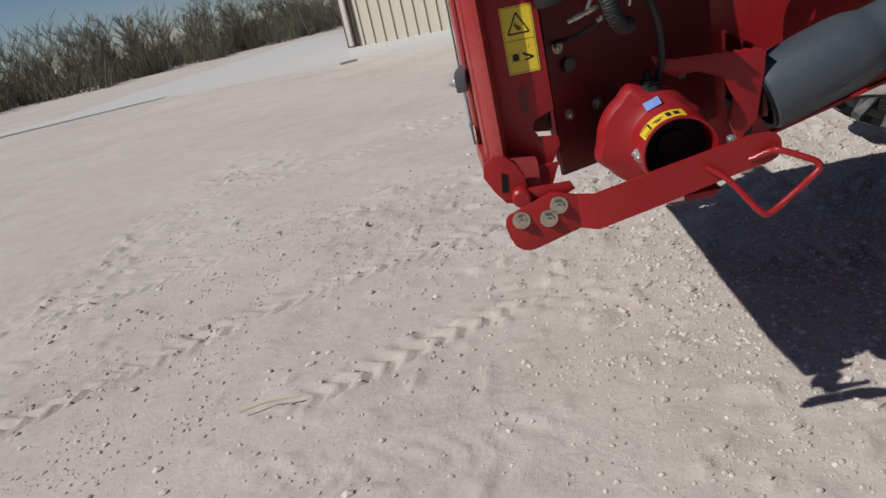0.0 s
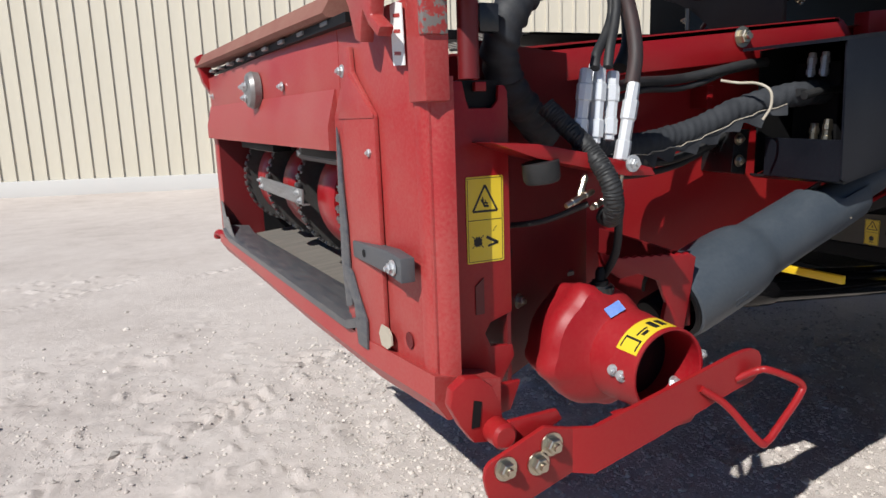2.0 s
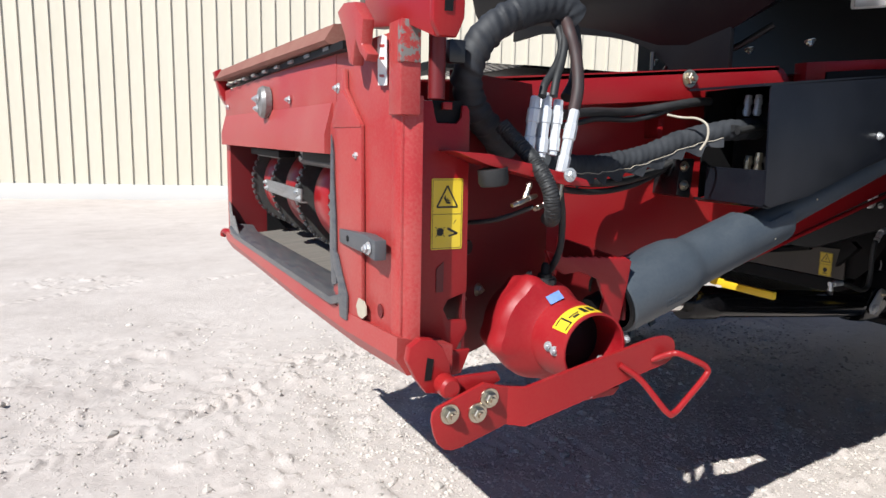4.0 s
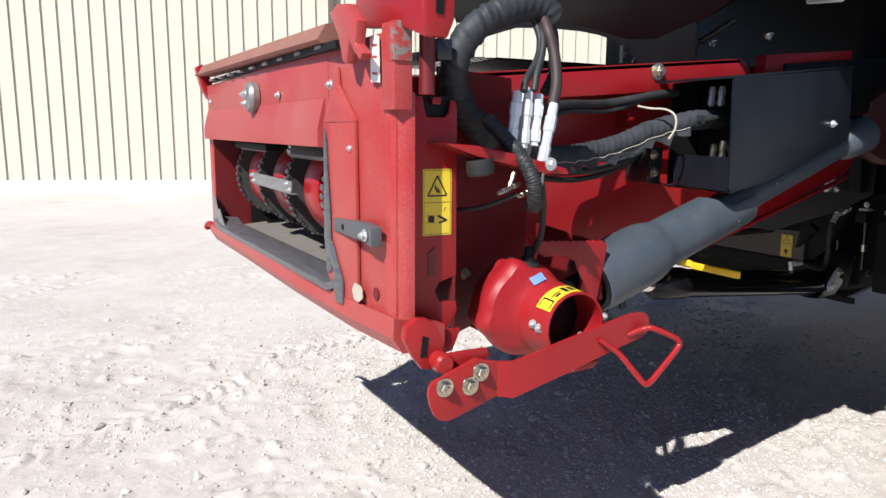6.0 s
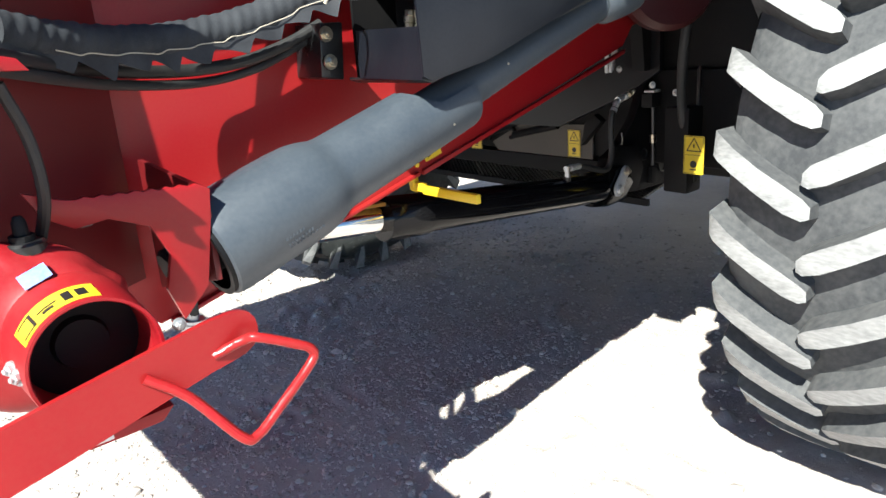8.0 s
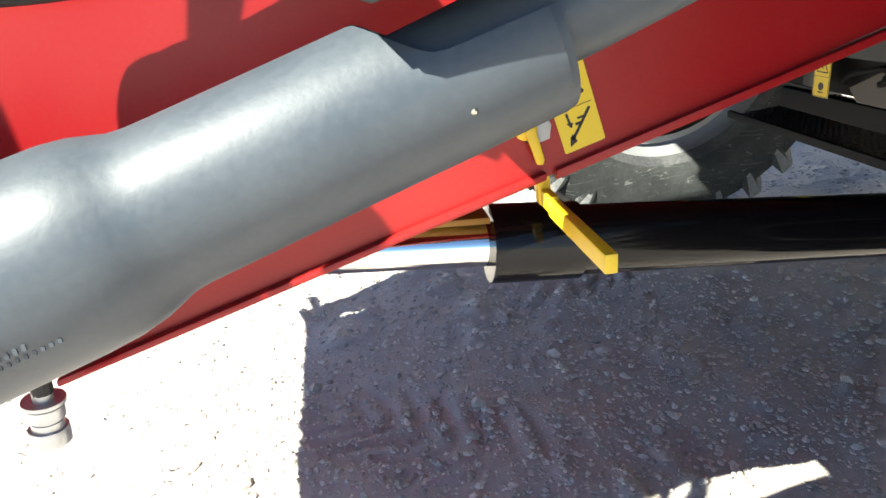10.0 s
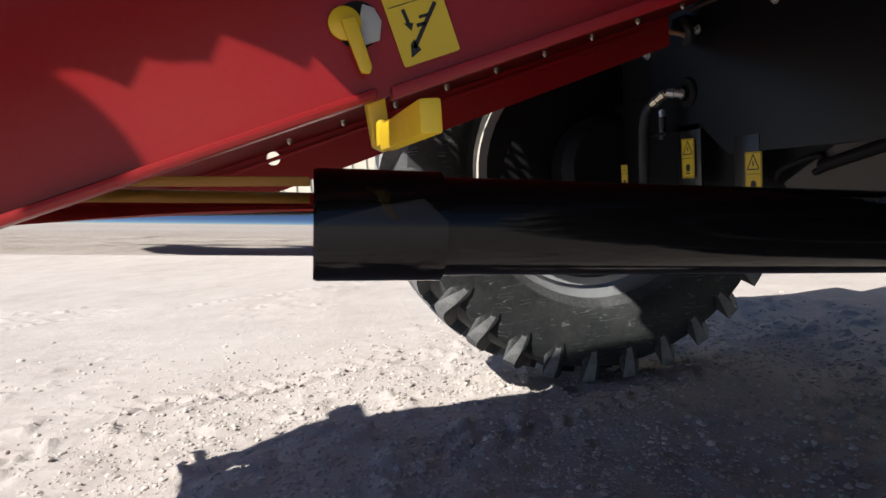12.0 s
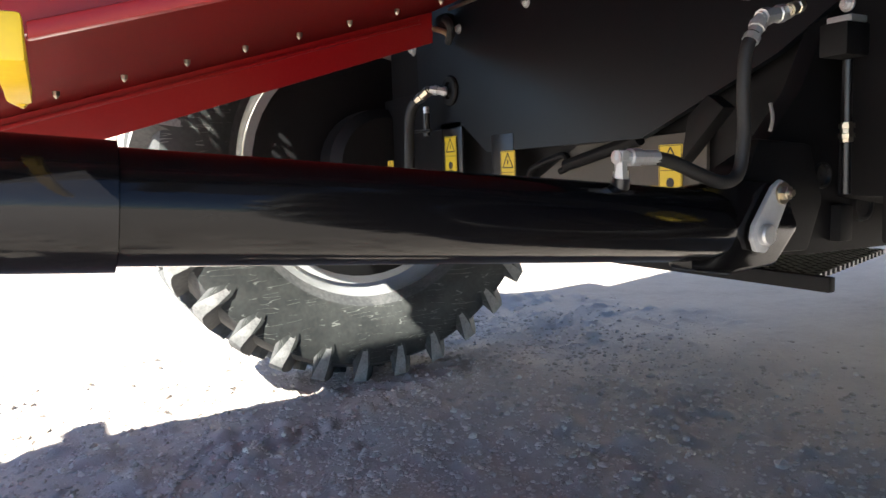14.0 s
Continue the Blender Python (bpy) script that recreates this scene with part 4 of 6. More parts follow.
part("loop_handle", hose([(0.405, 1.514, 1.066), (0.45, 1.49, 1.03), (0.502, 1.456, 0.958), (0.525, 1.455, 0.952), (0.56, 1.458, 0.975), (0.628, 1.466, 1.025), (0.632, 1.468, 1.045), (0.605, 1.474, 1.062), (0.56, 1.49, 1.082), (0.545, 1.505, 1.078), (0.505, 1.522, 1.062)], 0.0075, 12, 6), RED, lever, "bent red wire loop handle")

# ---- gear casing with its open tube ----
cx, cz = 0.364, 1.094
bm = bmesh.new()
rings = []
for y, base in ((1.85, 0.095), (1.83, 0.118), (1.785, 0.126), (1.760, 0.129), (1.752, 0.134), (1.728, 0.135), (1.716, 0.130), (1.704, 0.121), (1.694, 0.107), (1.686, 0.096), (1.678, 0.092)):
    rings.append([])
    for k in range(72):
        t = 2 * math.pi * k / 72
        grip = min(1, max(0.0, (base - 0.092) / 0.030))
        lobe = (0.015 * max(0, math.cos(4 * (t - 0.26))) ** 3 - 0.006) * grip
        ox, oz = cx - 0.043 * grip, cz + 0.012 * grip
        rings[-1].append(bm.verts.new((ox + (base + lobe) * math.cos(t), y, oz + (base + lobe) * math.sin(t))))
for p, q in zip(rings, rings[1:]):
    for i in range(72):
        bm.faces.new((p[i], p[(i + 1) % 72], q[(i + 1) % 72], q[i]))
bm.faces.new(rings[0])
bm.faces.new(rings[-1][::-1])
casing = part("gear_casing", bm, RED_CAST, combine, "lobed red cast gear casing with an open tube")
bm = lathe((cx, 1.67, cz), (cx, 1.556, cz), [(-0.16, 0.0965), (0.02, 0.0960), (0.05, 0.0945), (0.97, 0.0890), (1, 0.088), (1.0, 0.084), (0.97, 0.082), (0.1, 0.082), (0.1, 0.02)], 48)
part("open_tube", bm, RED_CAST, casing)
# Black stepped disc added to darken the tube's depth as shade would.
part("tube_shade_disc", lathe((cx, 1.668, cz), (cx, 1.640, cz), [(0, 0.0815), (0.5, 0.0815), (0.5, 0.04), (1, 0.036)], 32), BLACK_MATT, casing, "black stepped disc for the shade deep in the tube")
part("bolt", hex_bolt((0.405, 1.585, 1.050), (0.3, -1, 0.3), 0.012), ZINC, casing)
part("bolt", hex_bolt((0.486, 1.592, 1.098), (0, -1, 0), 0.007), ZINC, casing)
for dx in (0, 0.022):
    part("bolt", hex_bolt((cx - 0.0925 + dx * 0.12, 1.612 - dx, cz + 0.004 - dx * 0.25), (-0.9, -0.45, 0.1), 0.008), ZINC, casing)


def curved_film(lift, y0, y1, a0, a1, steps=12):
    """A thin film on the tube, bent round it from angle a0 to a1."""
    bm = bmesh.new()
    rws = []
    grow = lambda y: 0.0888 + (y - 1.56) * 0.062 + lift
    for i in range(steps + 1):
        t = radians(a0 + (a1 - a0) * i / steps)
        rws.append([bm.verts.new((cx + q * math.cos(t), y, cz + q * math.sin(t))) for y, q in ((y0, grow(y0)), (y1, grow(y1)), (y1, grow(y1) - 0.001), (y0, grow(y0) - 0.001))])
    for p, q in zip(rws, rws[1:]):
        for i in range(4):
            bm.faces.new((p[i], p[(i + 1) % 4], q[(i + 1) % 4], q[i]))
    bm.faces.new(rws[0])
    bm.faces.new(rws[-1][::-1])
    return bm


film = part("decal", curved_film(0.0012, 1.564, 1.618, 76, 150), YELLOW, casing, "yellow warning decal bent round the tube")
for a0, a1, y0, y1 in ((130, 146, 1.570, 1.573), (130, 146, 1.608, 1.611), (130, 133, 1.570, 1.611), (108, 126, 1.588, 1.592), (112, 122, 1.576, 1.584), (96, 103, 1.574, 1.604), (84, 92, 1.576, 1.602)):
    part("decal_mark", curved_film(0.0018, y0, y1, a0, a1, 4), INK, film)
part("blue_label", box(0.331, 1.6815, 1.1965, 0.040, 0.0016, 0.024, 0.0, Matrix.Rotation(radians(-20), 4, "Y") @ Matrix.Rotation(radians(-44), 4, "X")), BLUE, casing, "blue film label")
part("grease_fitting", lathe((0.335, 1.735, 1.235), (0.335, 1.735, 1.275), [(0, 0.018), (0.3, 0.018), (0.3, 0.011), (0.8, 0.010), (1, 0.006)], 12), BLACK_MATT, casing)
part("top_boss", rod((0.335, 1.735, 1.21), (0.335, 1.735, 1.238), 0.030, 18, 0.004), BLACK, casing, "black filler cap seat")
part("shield_plate", prism([(0.35, 1.302), (0.40, 1.283), *[(0.42 + 0.0125 * i, 1.279 - 0.0008 * i + (0.004 if i % 2 else 0.0)) for i in range(16)], (0.630, 1.258), (0.622, 1.20), (0.60, 1.09), (0.55, 1.04), (0.53, 1.10), (0.545, 1.16), (0.52, 1.215), (0.46, 1.24), (0.41, 1.235), (0.37, 1.26)], "y", 1.757, 1.769, 0.002), RED, casing, "red shield plate with an arched cut-out")
# Side in darkened red for the shade behind the shield.
part("shield_side", prism([(1.769, 1.258), (2.1, 1.28), (2.1, 1.0), (1.769, 1.09)], "x", 0.620, 0.630, 0.0), RED_SHADE, casing)
part("lower_guard", prism([(0.30, 0.985), (0.45, 0.992), (0.43, 0.972), (0.33, 0.970)], "y", 1.56, 1.66, 0.003), RED, casing)
part("scuff_plate", box(0.335, 1.553, 0.988, 0.05, 0.004, 0.018, 0.001), WHITE, casing, "pale scuffed edge")

# ---- drive shaft with its grey plastic guard ----
G0, G1 = Vector((0.632, 1.835, 1.128)), Vector((1.318, 1.862, 1.350))
GUARD_S, GUARD_U = frame_of(G1 - G0)[1:]


def guard_at(x):
    """The guard's axis."""
    return G0 + (G1 - G0) * ((x - G0.x) / (G1.x - G0.x))


def guard_shell(stations, seg=56, wall=0.004):
    """A tube along the guard's axis: at each place its radius and the height over the axis at which the top is cut away."""
    bm = bmesh.new()
    outer, inner = [], []
    for x, r, cut in stations:
        c = guard_at(x)
        top = math.pi / 2 if cut >= r else math.asin(cut / r)
        row_o, row_i = [], []
        for k in range(seg + 1):
            t = math.pi - top + (math.pi + 2 * top) * k / seg
            way = GUARD_S * math.cos(t) + GUARD_U * math.sin(t)
            row_o.append(bm.verts.new(c + way * r))
            row_i.append(bm.verts.new(c + way * (r - wall)))
        outer.append(row_o)
        inner.append(row_i)
    for p, q in zip(outer, outer[1:]):
        for k in range(seg):
            bm.faces.new((p[k], p[k + 1], q[k + 1], q[k]))
    for p, q in zip(inner, inner[1:]):
        for k in range(seg):
            bm.faces.new((p[k], q[k], q[k + 1], p[k + 1]))
    for n in (0, -1):
        for k in range(seg):
            bm.faces.new((outer[n][k], inner[n][k], inner[n][k + 1], outer[n][k + 1]))
    for a in range(len(outer) - 1):
        for k in (0, seg):
            bm.faces.new((outer[a][k], outer[a + 1][k], inner[a + 1][k], inner[a][k]))
    return bm


UNCUT = 1.0
STATIONS = [(0.636, 0.093, UNCUT), (0.640, 0.098, UNCUT), (0.66, 0.101, UNCUT), (0.74, 0.1015, UNCUT), (0.82, 0.101, UNCUT), (0.855, 0.099, UNCUT), (0.880, 0.0945, UNCUT), (0.898, 0.0885, UNCUT), (0.912, 0.0835, UNCUT), (0.928, 0.0815, UNCUT), (0.95, 0.0812, UNCUT), (1.05, 0.0805, UNCUT), (1.140, 0.080, UNCUT), (1.145, 0.080, 0.0795), (1.152, 0.080, 0.074), (1.162, 0.080, 0.064), (1.172, 0.080, 0.054), (1.182, 0.080, 0.045), (1.192, 0.080, 0.038), (1.205, 0.080, 0.035), (1.25, 0.0795, 0.034), (1.284, 0.079, 0.033), (1.294, 0.079, 0.033), (1.2945, 0.0775, 0.032), (1.302, 0.077, 0.032)]
guard = part("drive_shaft_guard", guard_shell(STATIONS), PLASTIC, combine, "grey moulded plastic guard of the header drive shaft")
SLEEVE_A, SLEEVE_B = guard_at(1.0) + GUARD_U * 0.004, Vector((1.875, 1.832, 1.566))
sleeve_at = lambda x: SLEEVE_A + (SLEEVE_B - SLEEVE_A) * ((x - SLEEVE_A.x) / (SLEEVE_B.x - SLEEVE_A.x))
part("thin_sleeve", lathe(sleeve_at(1.0), sleeve_at(1.86), [(0, 0.050), (0.40, 0.0495), (0.55, 0.0465), (1, 0.040)], 40), PLASTIC, guard, "thin grey plastic sleeve")
part("collar", lathe(sleeve_at(1.79), sleeve_at(1.93), [(0, 0.047), (0.1, 0.058), (0.55, 0.068), (0.9, 0.070), (1, 0.062)], 36), PLASTIC, guard, "flared grey plastic collar")
part("inner_lip", lathe(guard_at(0.628), guard_at(0.650), [(0, 0.080), (0, 0.092), (1, 0.092)], 36, caps=False), BLACK_MATT, guard)
part("yoke", rod(guard_at(0.56), guard_at(0.68), 0.045, 20, 0.006), BLACK_MATT, guard)
for x, up in ((1.205, -0.022), (1.41, 0.012)):
    c = guard_at(x) if x < 1.3 else sleeve_at(x)
    side_r = math.sqrt((0.0795 if x < 1.3 else 0.047) ** 2 - up * up)
    q = c - GUARD_S * side_r * (1 if GUARD_S.y > 0 else -1) + GUARD_U * up
    n_ = (q - c).normalized()
    part("screw", lathe(q - n_ * 0.001, q + n_ * 0.003, [(0, 0.0032), (0.6, 0.0032), (1, 0.0016)], 8), BOLT, guard)
mould = bmesh.new()
for r_, (n_, z_) in enumerate(((6, 0.0), (8, -0.012), (11, -0.022))):
    for k in range(n_):
        c = guard_at(0.742 + 0.0075 * k + 0.002 * r_)
        t = radians(-14) + z_ / 0.1
        q = c + (GUARD_S * (-1 if GUARD_S.y > 0 else 1) * math.cos(t) + GUARD_U * math.sin(t)) * 0.1015
        merge(mould, box(q.x, q.y, q.z, 0.0036, 0.0020, 0.0065 if r_ < 2 else 0.004, 0.0))
tagged(part("mould_mark", mould, PLASTIC, guard, "raised moulded marks"), kind="stuff")
hanging = part("quick_coupler", lathe((0.660, 2.054, 0.948), (0.649, 2.054, 0.858), [(0, 0.0129), (0.25, 0.0140), (0.25, 0.0279), (0.31, 0.0279), (0.31, 0.0205), (0.36, 0.0205), (0.36, 0.0242), (0.55, 0.0242), (0.55, 0.0193), (0.6, 0.0193), (0.6, 0.0210), (0.72, 0.0210), (0.72, 0.0253), (0.78, 0.0268), (0.97, 0.0268), (1, 0.0247)], 24), ZINC, feeder, "plated quick coupler hanging below the feeder house")
part("coupler_hose", hose([(0.659, 2.054, 0.935), (0.664, 2.056, 0.985), (0.680, 2.085, 1.045), (0.700, 2.155, 1.090)], 0.014, 12, 6), RUBBER, hanging, "black rubber hose")

# Throat walls and top in red darkened for the shade inside.
part("throat_side", prism([(-0.150, 1.09), (0.45, 1.05), (0.45, 1.74), (-0.150, 1.60)], "y", 3.568, 3.60, 0.0), RED_SHADE, face)
part("throat_side", prism([(-0.10, 1.12), (0.45, 1.05), (0.45, 1.74), (-0.10, 1.60)], "y", 2.035, 2.05, 0.0), RED_SHADE, face)
part("throat_top", prism([(2.04, 1.60), (3.59, 1.60), (3.59, 1.61), (2.04, 1.61)], "x", -0.12, 0.45, 0.0), RED_SHADE, face)
part("hold_down_bar", prism([(2.08, 1.505), (2.50, 1.505), (2.50, 1.53), (2.08, 1.53)], "x", -0.09, -0.03, 0.002), BLACK_MATT, face, "dark steel angle bar")
part("hold_down_bar", prism([(2.85, 1.50), (3.40, 1.50), (3.40, 1.525), (2.85, 1.525)], "x", -0.09, -0.03, 0.002), BLACK_MATT, face, "dark steel angle bar")

# ---- hydraulic coupler, its hoses and the wrapped harness ----
bm = prism([(0.012, 1.553), (0.10, 1.547), (0.22, 1.524), (0.36, 1.490), (0.372, 1.474), (0.30, 1.478), (0.10, 1.522)], "y", 1.615, 1.70, 0.002)
coupler = part("coupler_bracket", bm, RED, combine, "red coupler bracket with plated hydraulic fittings")
part("rubber_puck", lathe((0.115, 1.63, 1.515), (0.12, 1.63, 1.478), [(0, 0.034), (0.8, 0.034), (1, 0.030)], 28), RUBBER, coupler, "round grey-black cap")


def fitting(a, b, r):
    """A plated hose end: hexagon collar, crimped ferrule and nipple."""
    bm = lathe(a, b, [(0, r * 0.7), (0.08, r * 0.7), (0.08, r), (0.30, r), (0.32, r * 0.82), (0.55, r * 0.85), (0.57, r * 1.02), (0.78, r * 1.02), (0.80, r * 0.85), (0.97, r * 0.82), (1, r * 0.7)], 8)
    return bm


ENDS = [((0.222, 1.66, 1.545), (0.243, 1.665, 1.678)), ((0.256, 1.655, 1.540), (0.274, 1.665, 1.680)), ((0.284, 1.65, 1.545), (0.305, 1.665, 1.672)), ((0.297, 1.632, 1.495), (0.332, 1.637, 1.650)), ((0.266, 1.69, 1.55), (0.29, 1.70, 1.69))]
for a, b in ENDS:
    part("hose_fitting", fitting(a, b, 0.0148), PLATED, coupler, "plated hydraulic hose fitting")
for a, b in (((0.215, 1.63, 1.485), (0.196, 1.625, 1.440)), ((0.225, 1.62, 1.455), (0.150, 1.60, 1.435)), ((0.30, 1.63, 1.49), (0.292, 1.63, 1.44)), ((0.262, 1.63, 1.435), (0.215, 1.61, 1.425))):
    part("stub_pipe", fitting(a, b, 0.0065), BOLT, coupler)
part("bolt", hex_bolt((0.300, 1.60, 1.502), (0, -1, 0), 0.011), ZINC, coupler)
# Hoses rise from the fittings into one thick sleeve that arches over and comes down.
RISERS = (
    ([(0.248, 1.648, 1.677), (0.262, 1.66, 1.705), (0.298, 1.68, 1.741), (0.327, 1.70, 1.776), (0.336, 1.71, 1.812), (0.338, 1.735, 1.851), (0.322, 1.745, 1.875)], 0.0095, RUBBER),
    ([(0.280, 1.65, 1.679), (0.293, 1.66, 1.718), (0.319, 1.68, 1.763), (0.338, 1.70, 1.808), (0.348, 1.735, 1.852), (0.332, 1.745, 1.88)], 0.0095, RUBBER),
    ([(0.343, 1.657, 1.648), (0.354, 1.66, 1.694), (0.359, 1.67, 1.737), (0.359, 1.685, 1.787), (0.353, 1.70, 1.83), (0.357, 1.73, 1.866), (0.336, 1.745, 1.886)], 0.0145, RED_BRAID),
    ([(0.350, 1.70, 1.681), (0.387, 1.72, 1.727), (0.402, 1.74, 1.789), (0.401, 1.75, 1.841), (0.383, 1.755, 1.874), (0.351, 1.755, 1.889)], 0.0145, RUBBER),
)
for pts, r, material in RISERS:
    part("hydraulic_hose", hose(pts, r, 14, 8), material, coupler, "rubber hydraulic hose with faded red stripes" if material is RED_BRAID else "black rubber hydraulic hose")
SLEEVE = [(0.395, 1.747, 1.872), (0.357, 1.747, 1.898), (0.297, 1.745, 1.894), (0.222, 1.743, 1.868), (0.154, 1.745, 1.822), (0.119, 1.748, 1.765), (0.117, 1.766, 1.709), (0.154, 1.797, 1.651), (0.215, 1.828, 1.601), (0.278, 1.849, 1.549)]
part("hose_sleeve", wrapped(SLEEVE, 0.0335, 0.0060, 0.043, 28, 24), FABRIC, coupler, "thick black fabric hose sleeve in an arch")
part("sleeve_patch", wrapped([Vector(p) for p in SLEEVE[:4]], 0.0385, 0.0015, 0.12, 28, 14), GREY_CLOTH, coupler, "grey cloth patch wound over the sleeve")
part("braided_hose", hose([(0.175, 1.700, 1.612), (0.196, 1.675, 1.580), (0.222, 1.628, 1.530), (0.238, 1.592, 1.478), (0.251, 1.592, 1.435), (0.270, 1.62, 1.402), (0.295, 1.67, 1.395)], 0.0185, 18, 24, 0.0009, 0.006), RUBBER, coupler, "black braided hose")
part("drain_hose", hose([(0.345, 1.70, 1.46), (0.37, 1.72, 1.38), (0.375, 1.74, 1.29), (0.36, 1.80, 1.20)], 0.009, 10, 8), RUBBER, coupler)
part("cable", hose([(0.245, 1.66, 1.425), (0.18, 1.72, 1.39), (0.13, 1.80, 1.375), (0.10, 1.90, 1.36)], 0.006, 8, 8), RUBBER, coupler)
HARNESS = [(0.369, 1.833, 1.535), (0.459, 1.889, 1.517), (0.58, 1.954, 1.507), (0.727, 1.999, 1.513), (0.873, 2.006, 1.541), (0.994, 1.982, 1.588), (1.089, 1.929, 1.617), (1.16, 1.90, 1.627), (1.3, 1.92, 1.63)]
harness = part("wrapped_harness", wrapped(HARNESS, 0.0320, 0.0030, 0.075), GREY_CLOTH, combine, "grey-black fabric-wrapped hose harness")
part("loose_hem", hem(HARNESS[:7], 0.031, 0.034, 0.075), FABRIC, harness, "loose zigzag hem of the wrapping")
part("seam_cord", hem(HARNESS[1:7], 0.033, 0.007, 0.075, cord=0.0013), CREAM, harness, "pale seam cord")
for pts, r in (
    ([(0.33, 1.72, 1.64), (0.504, 1.90, 1.651), (0.63, 1.97, 1.664), (0.834, 2.05, 1.674), (0.965, 2.03, 1.694), (1.06, 2.02, 1.711), (1.141, 2.02, 1.717)], 0.0135),
    ([(0.33, 1.72, 1.615), (0.506, 1.90, 1.623), (0.661, 1.98, 1.646), (0.835, 2.05, 1.649), (0.93, 2.045, 1.666), (1.004, 2.03, 1.692), (1.11, 2.03, 1.709)], 0.0085),
    ([(0.33, 1.70, 1.50), (0.512, 1.947, 1.469), (0.708, 2.067, 1.450), (0.864, 2.081, 1.457), (0.987, 2.081, 1.490), (1.079, 2.081, 1.529)], 0.013),
    ([(0.32, 1.70, 1.485), (0.553, 1.968, 1.439), (0.769, 2.087, 1.422), (0.915, 2.101, 1.442), (1.058, 2.101, 1.498)], 0.010),
):
    part("hydraulic_hose", hose(pts, r, 12, 8), RUBBER, combine, "black rubber hydraulic hose")
part("clamp_tab", prism([(0.989, 1.657), (1.013, 1.658), (1.007, 1.594), (0.989, 1.594)], "y", 2.085, 2.15, 0.002), RED, combine, "red hose clamp tab")
part("white_wire", hose([(0.936, 1.99, 1.667), (0.967, 1.96, 1.659), (0.982, 1.91, 1.655), (0.991, 1.876, 1.635), (0.989, 1.87, 1.595), (0.974, 1.88, 1.561)], 0.0036, 8, 8), CREAM, combine, "looped white wire tie")
for k in range(5):
    part("hose_end", hose([(1.10, 1.86 + 0.02 * k, 1.62 + 0.008 * (k % 2)), (1.2, 1.86 + 0.022 * k, 1.635 - 0.006 * k), (1.32, 1.87 + 0.022 * k, 1.63)], 0.011, 10, 6), RUBBER, combine, "black rubber hose end")

# ---- black steel box beside the feeder house ----
bm = prism([(1.092, 1.750), (1.107, 1.405), (1.130, 1.394), (1.29, 1.425), (1.68, 1.560), (1.70, 1.58), (1.68, 1.812)], "y", 1.742, 1.749, 0.001)
valve_box = part("valve_box", bm, BOX_GREY, combine, "grey-black folded steel box, open at one end")
part("box_top", prism([(1.060, 1.746), (1.060, 1.754), (1.69, 1.815), (1.69, 1.807)], "y", 1.742, 2.03, 0.0), BOX_GREY, valve_box)
part("box_bottom", prism([(1.112, 1.404), (1.135, 1.397), (1.68, 1.556), (1.68, 1.548), (1.135, 1.390), (1.112, 1.398)], "y", 1.751, 2.03, 0.0), BLACK, valve_box)
part("front_flap", prism([(1.750, 1.398), (1.98, 1.403), (1.98, 1.508), (1.750, 1.505)], "x", 1.108, 1.114, 0.0), BOX_GREY, valve_box)
part("box_back", prism([(1.14, 1.40), (1.7, 1.54), (1.7, 1.82), (1.14, 1.75)], "y", 2.032, 2.04, 0.0), BLACK_MATT, valve_box)
part("box_end", prism([(1.779, 1.56), (2.03, 1.56), (2.03, 1.81), (1.779, 1.81)], "x", 1.66, 1.668, 0.0), BLACK_MATT, valve_box)
part("bolt", hex_bolt((1.60, 1.741, 1.615), (0, -1, 0), 0.009), ZINC, valve_box)
part("valve_block", box(1.30, 1.93, 1.60, 0.12, 0.14, 0.22, 0.006), BLACK_MATT, valve_box)
for z, y in ((1.70, 1.88), (1.70, 1.92), (1.52, 1.86), (1.51, 1.90)):
    part("valve_fitting", fitting((1.20, y, z - 0.03), (1.205, y, z + 0.035), 0.013), ZINC if z > 1.6 else BOLT, valve_box)

# ---- lift cylinder ----
C0, C1 = Vector((2.405, 2.215, 0.885)), Vector((1.312, 2.245, 0.980))


def cyl_at(x):
    return C0 + (C1 - C0) * ((x - C0.x) / (C1.x - C0.x))


cyl = part("lift_cylinder", lathe(cyl_at(2.30), cyl_at(1.44), [(0, 0.052), (0.03, 0.056), (1, 0.060)], 48), BLACK_GLOSS, combine, "gloss black hydraulic lift cylinder with a chromed rod")
part("cylinder_collar", lathe(cyl_at(1.463), cyl_at(1.312), [(0, 0.0595), (0.01, 0.066), (0.97, 0.067), (1, 0.065), (1, 0.046)], 48), BLACK_GLOSS, cyl)
part("rod", rod(cyl_at(1.34), cyl_at(0.66), 0.0375, 40), CHROME, cyl, "polished chromed rod")
part("rod_eye", rod(cyl_at(0.66) + Vector((0, -0.05, 0)), cyl_at(0.66) + Vector((0, 0.05, 0)), 0.06, 24, 0.006), BLACK, cyl)
part("cylinder_eye", prism([(2.24, 0.83), (2.33, 0.815), (2.44, 0.82), (2.50, 0.88), (2.46, 0.955), (2.36, 0.965), (2.24, 0.955)], "y", 2.20, 2.25, 0.01), BLACK_GLOSS, cyl)
part("port", rod((2.097, 2.205, 0.945), (2.097, 2.2, 0.975), 0.013, 16), BLACK, cyl)
part("elbow_fitting", lathe((2.097, 2.2, 0.970), (2.097, 2.2, 1.012), [(0, 0.011), (0.35, 0.011), (0.35, 0.009), (0.7, 0.009), (0.7, 0.012), (1, 0.011)], 6), ZINC, cyl, "plated elbow fitting")
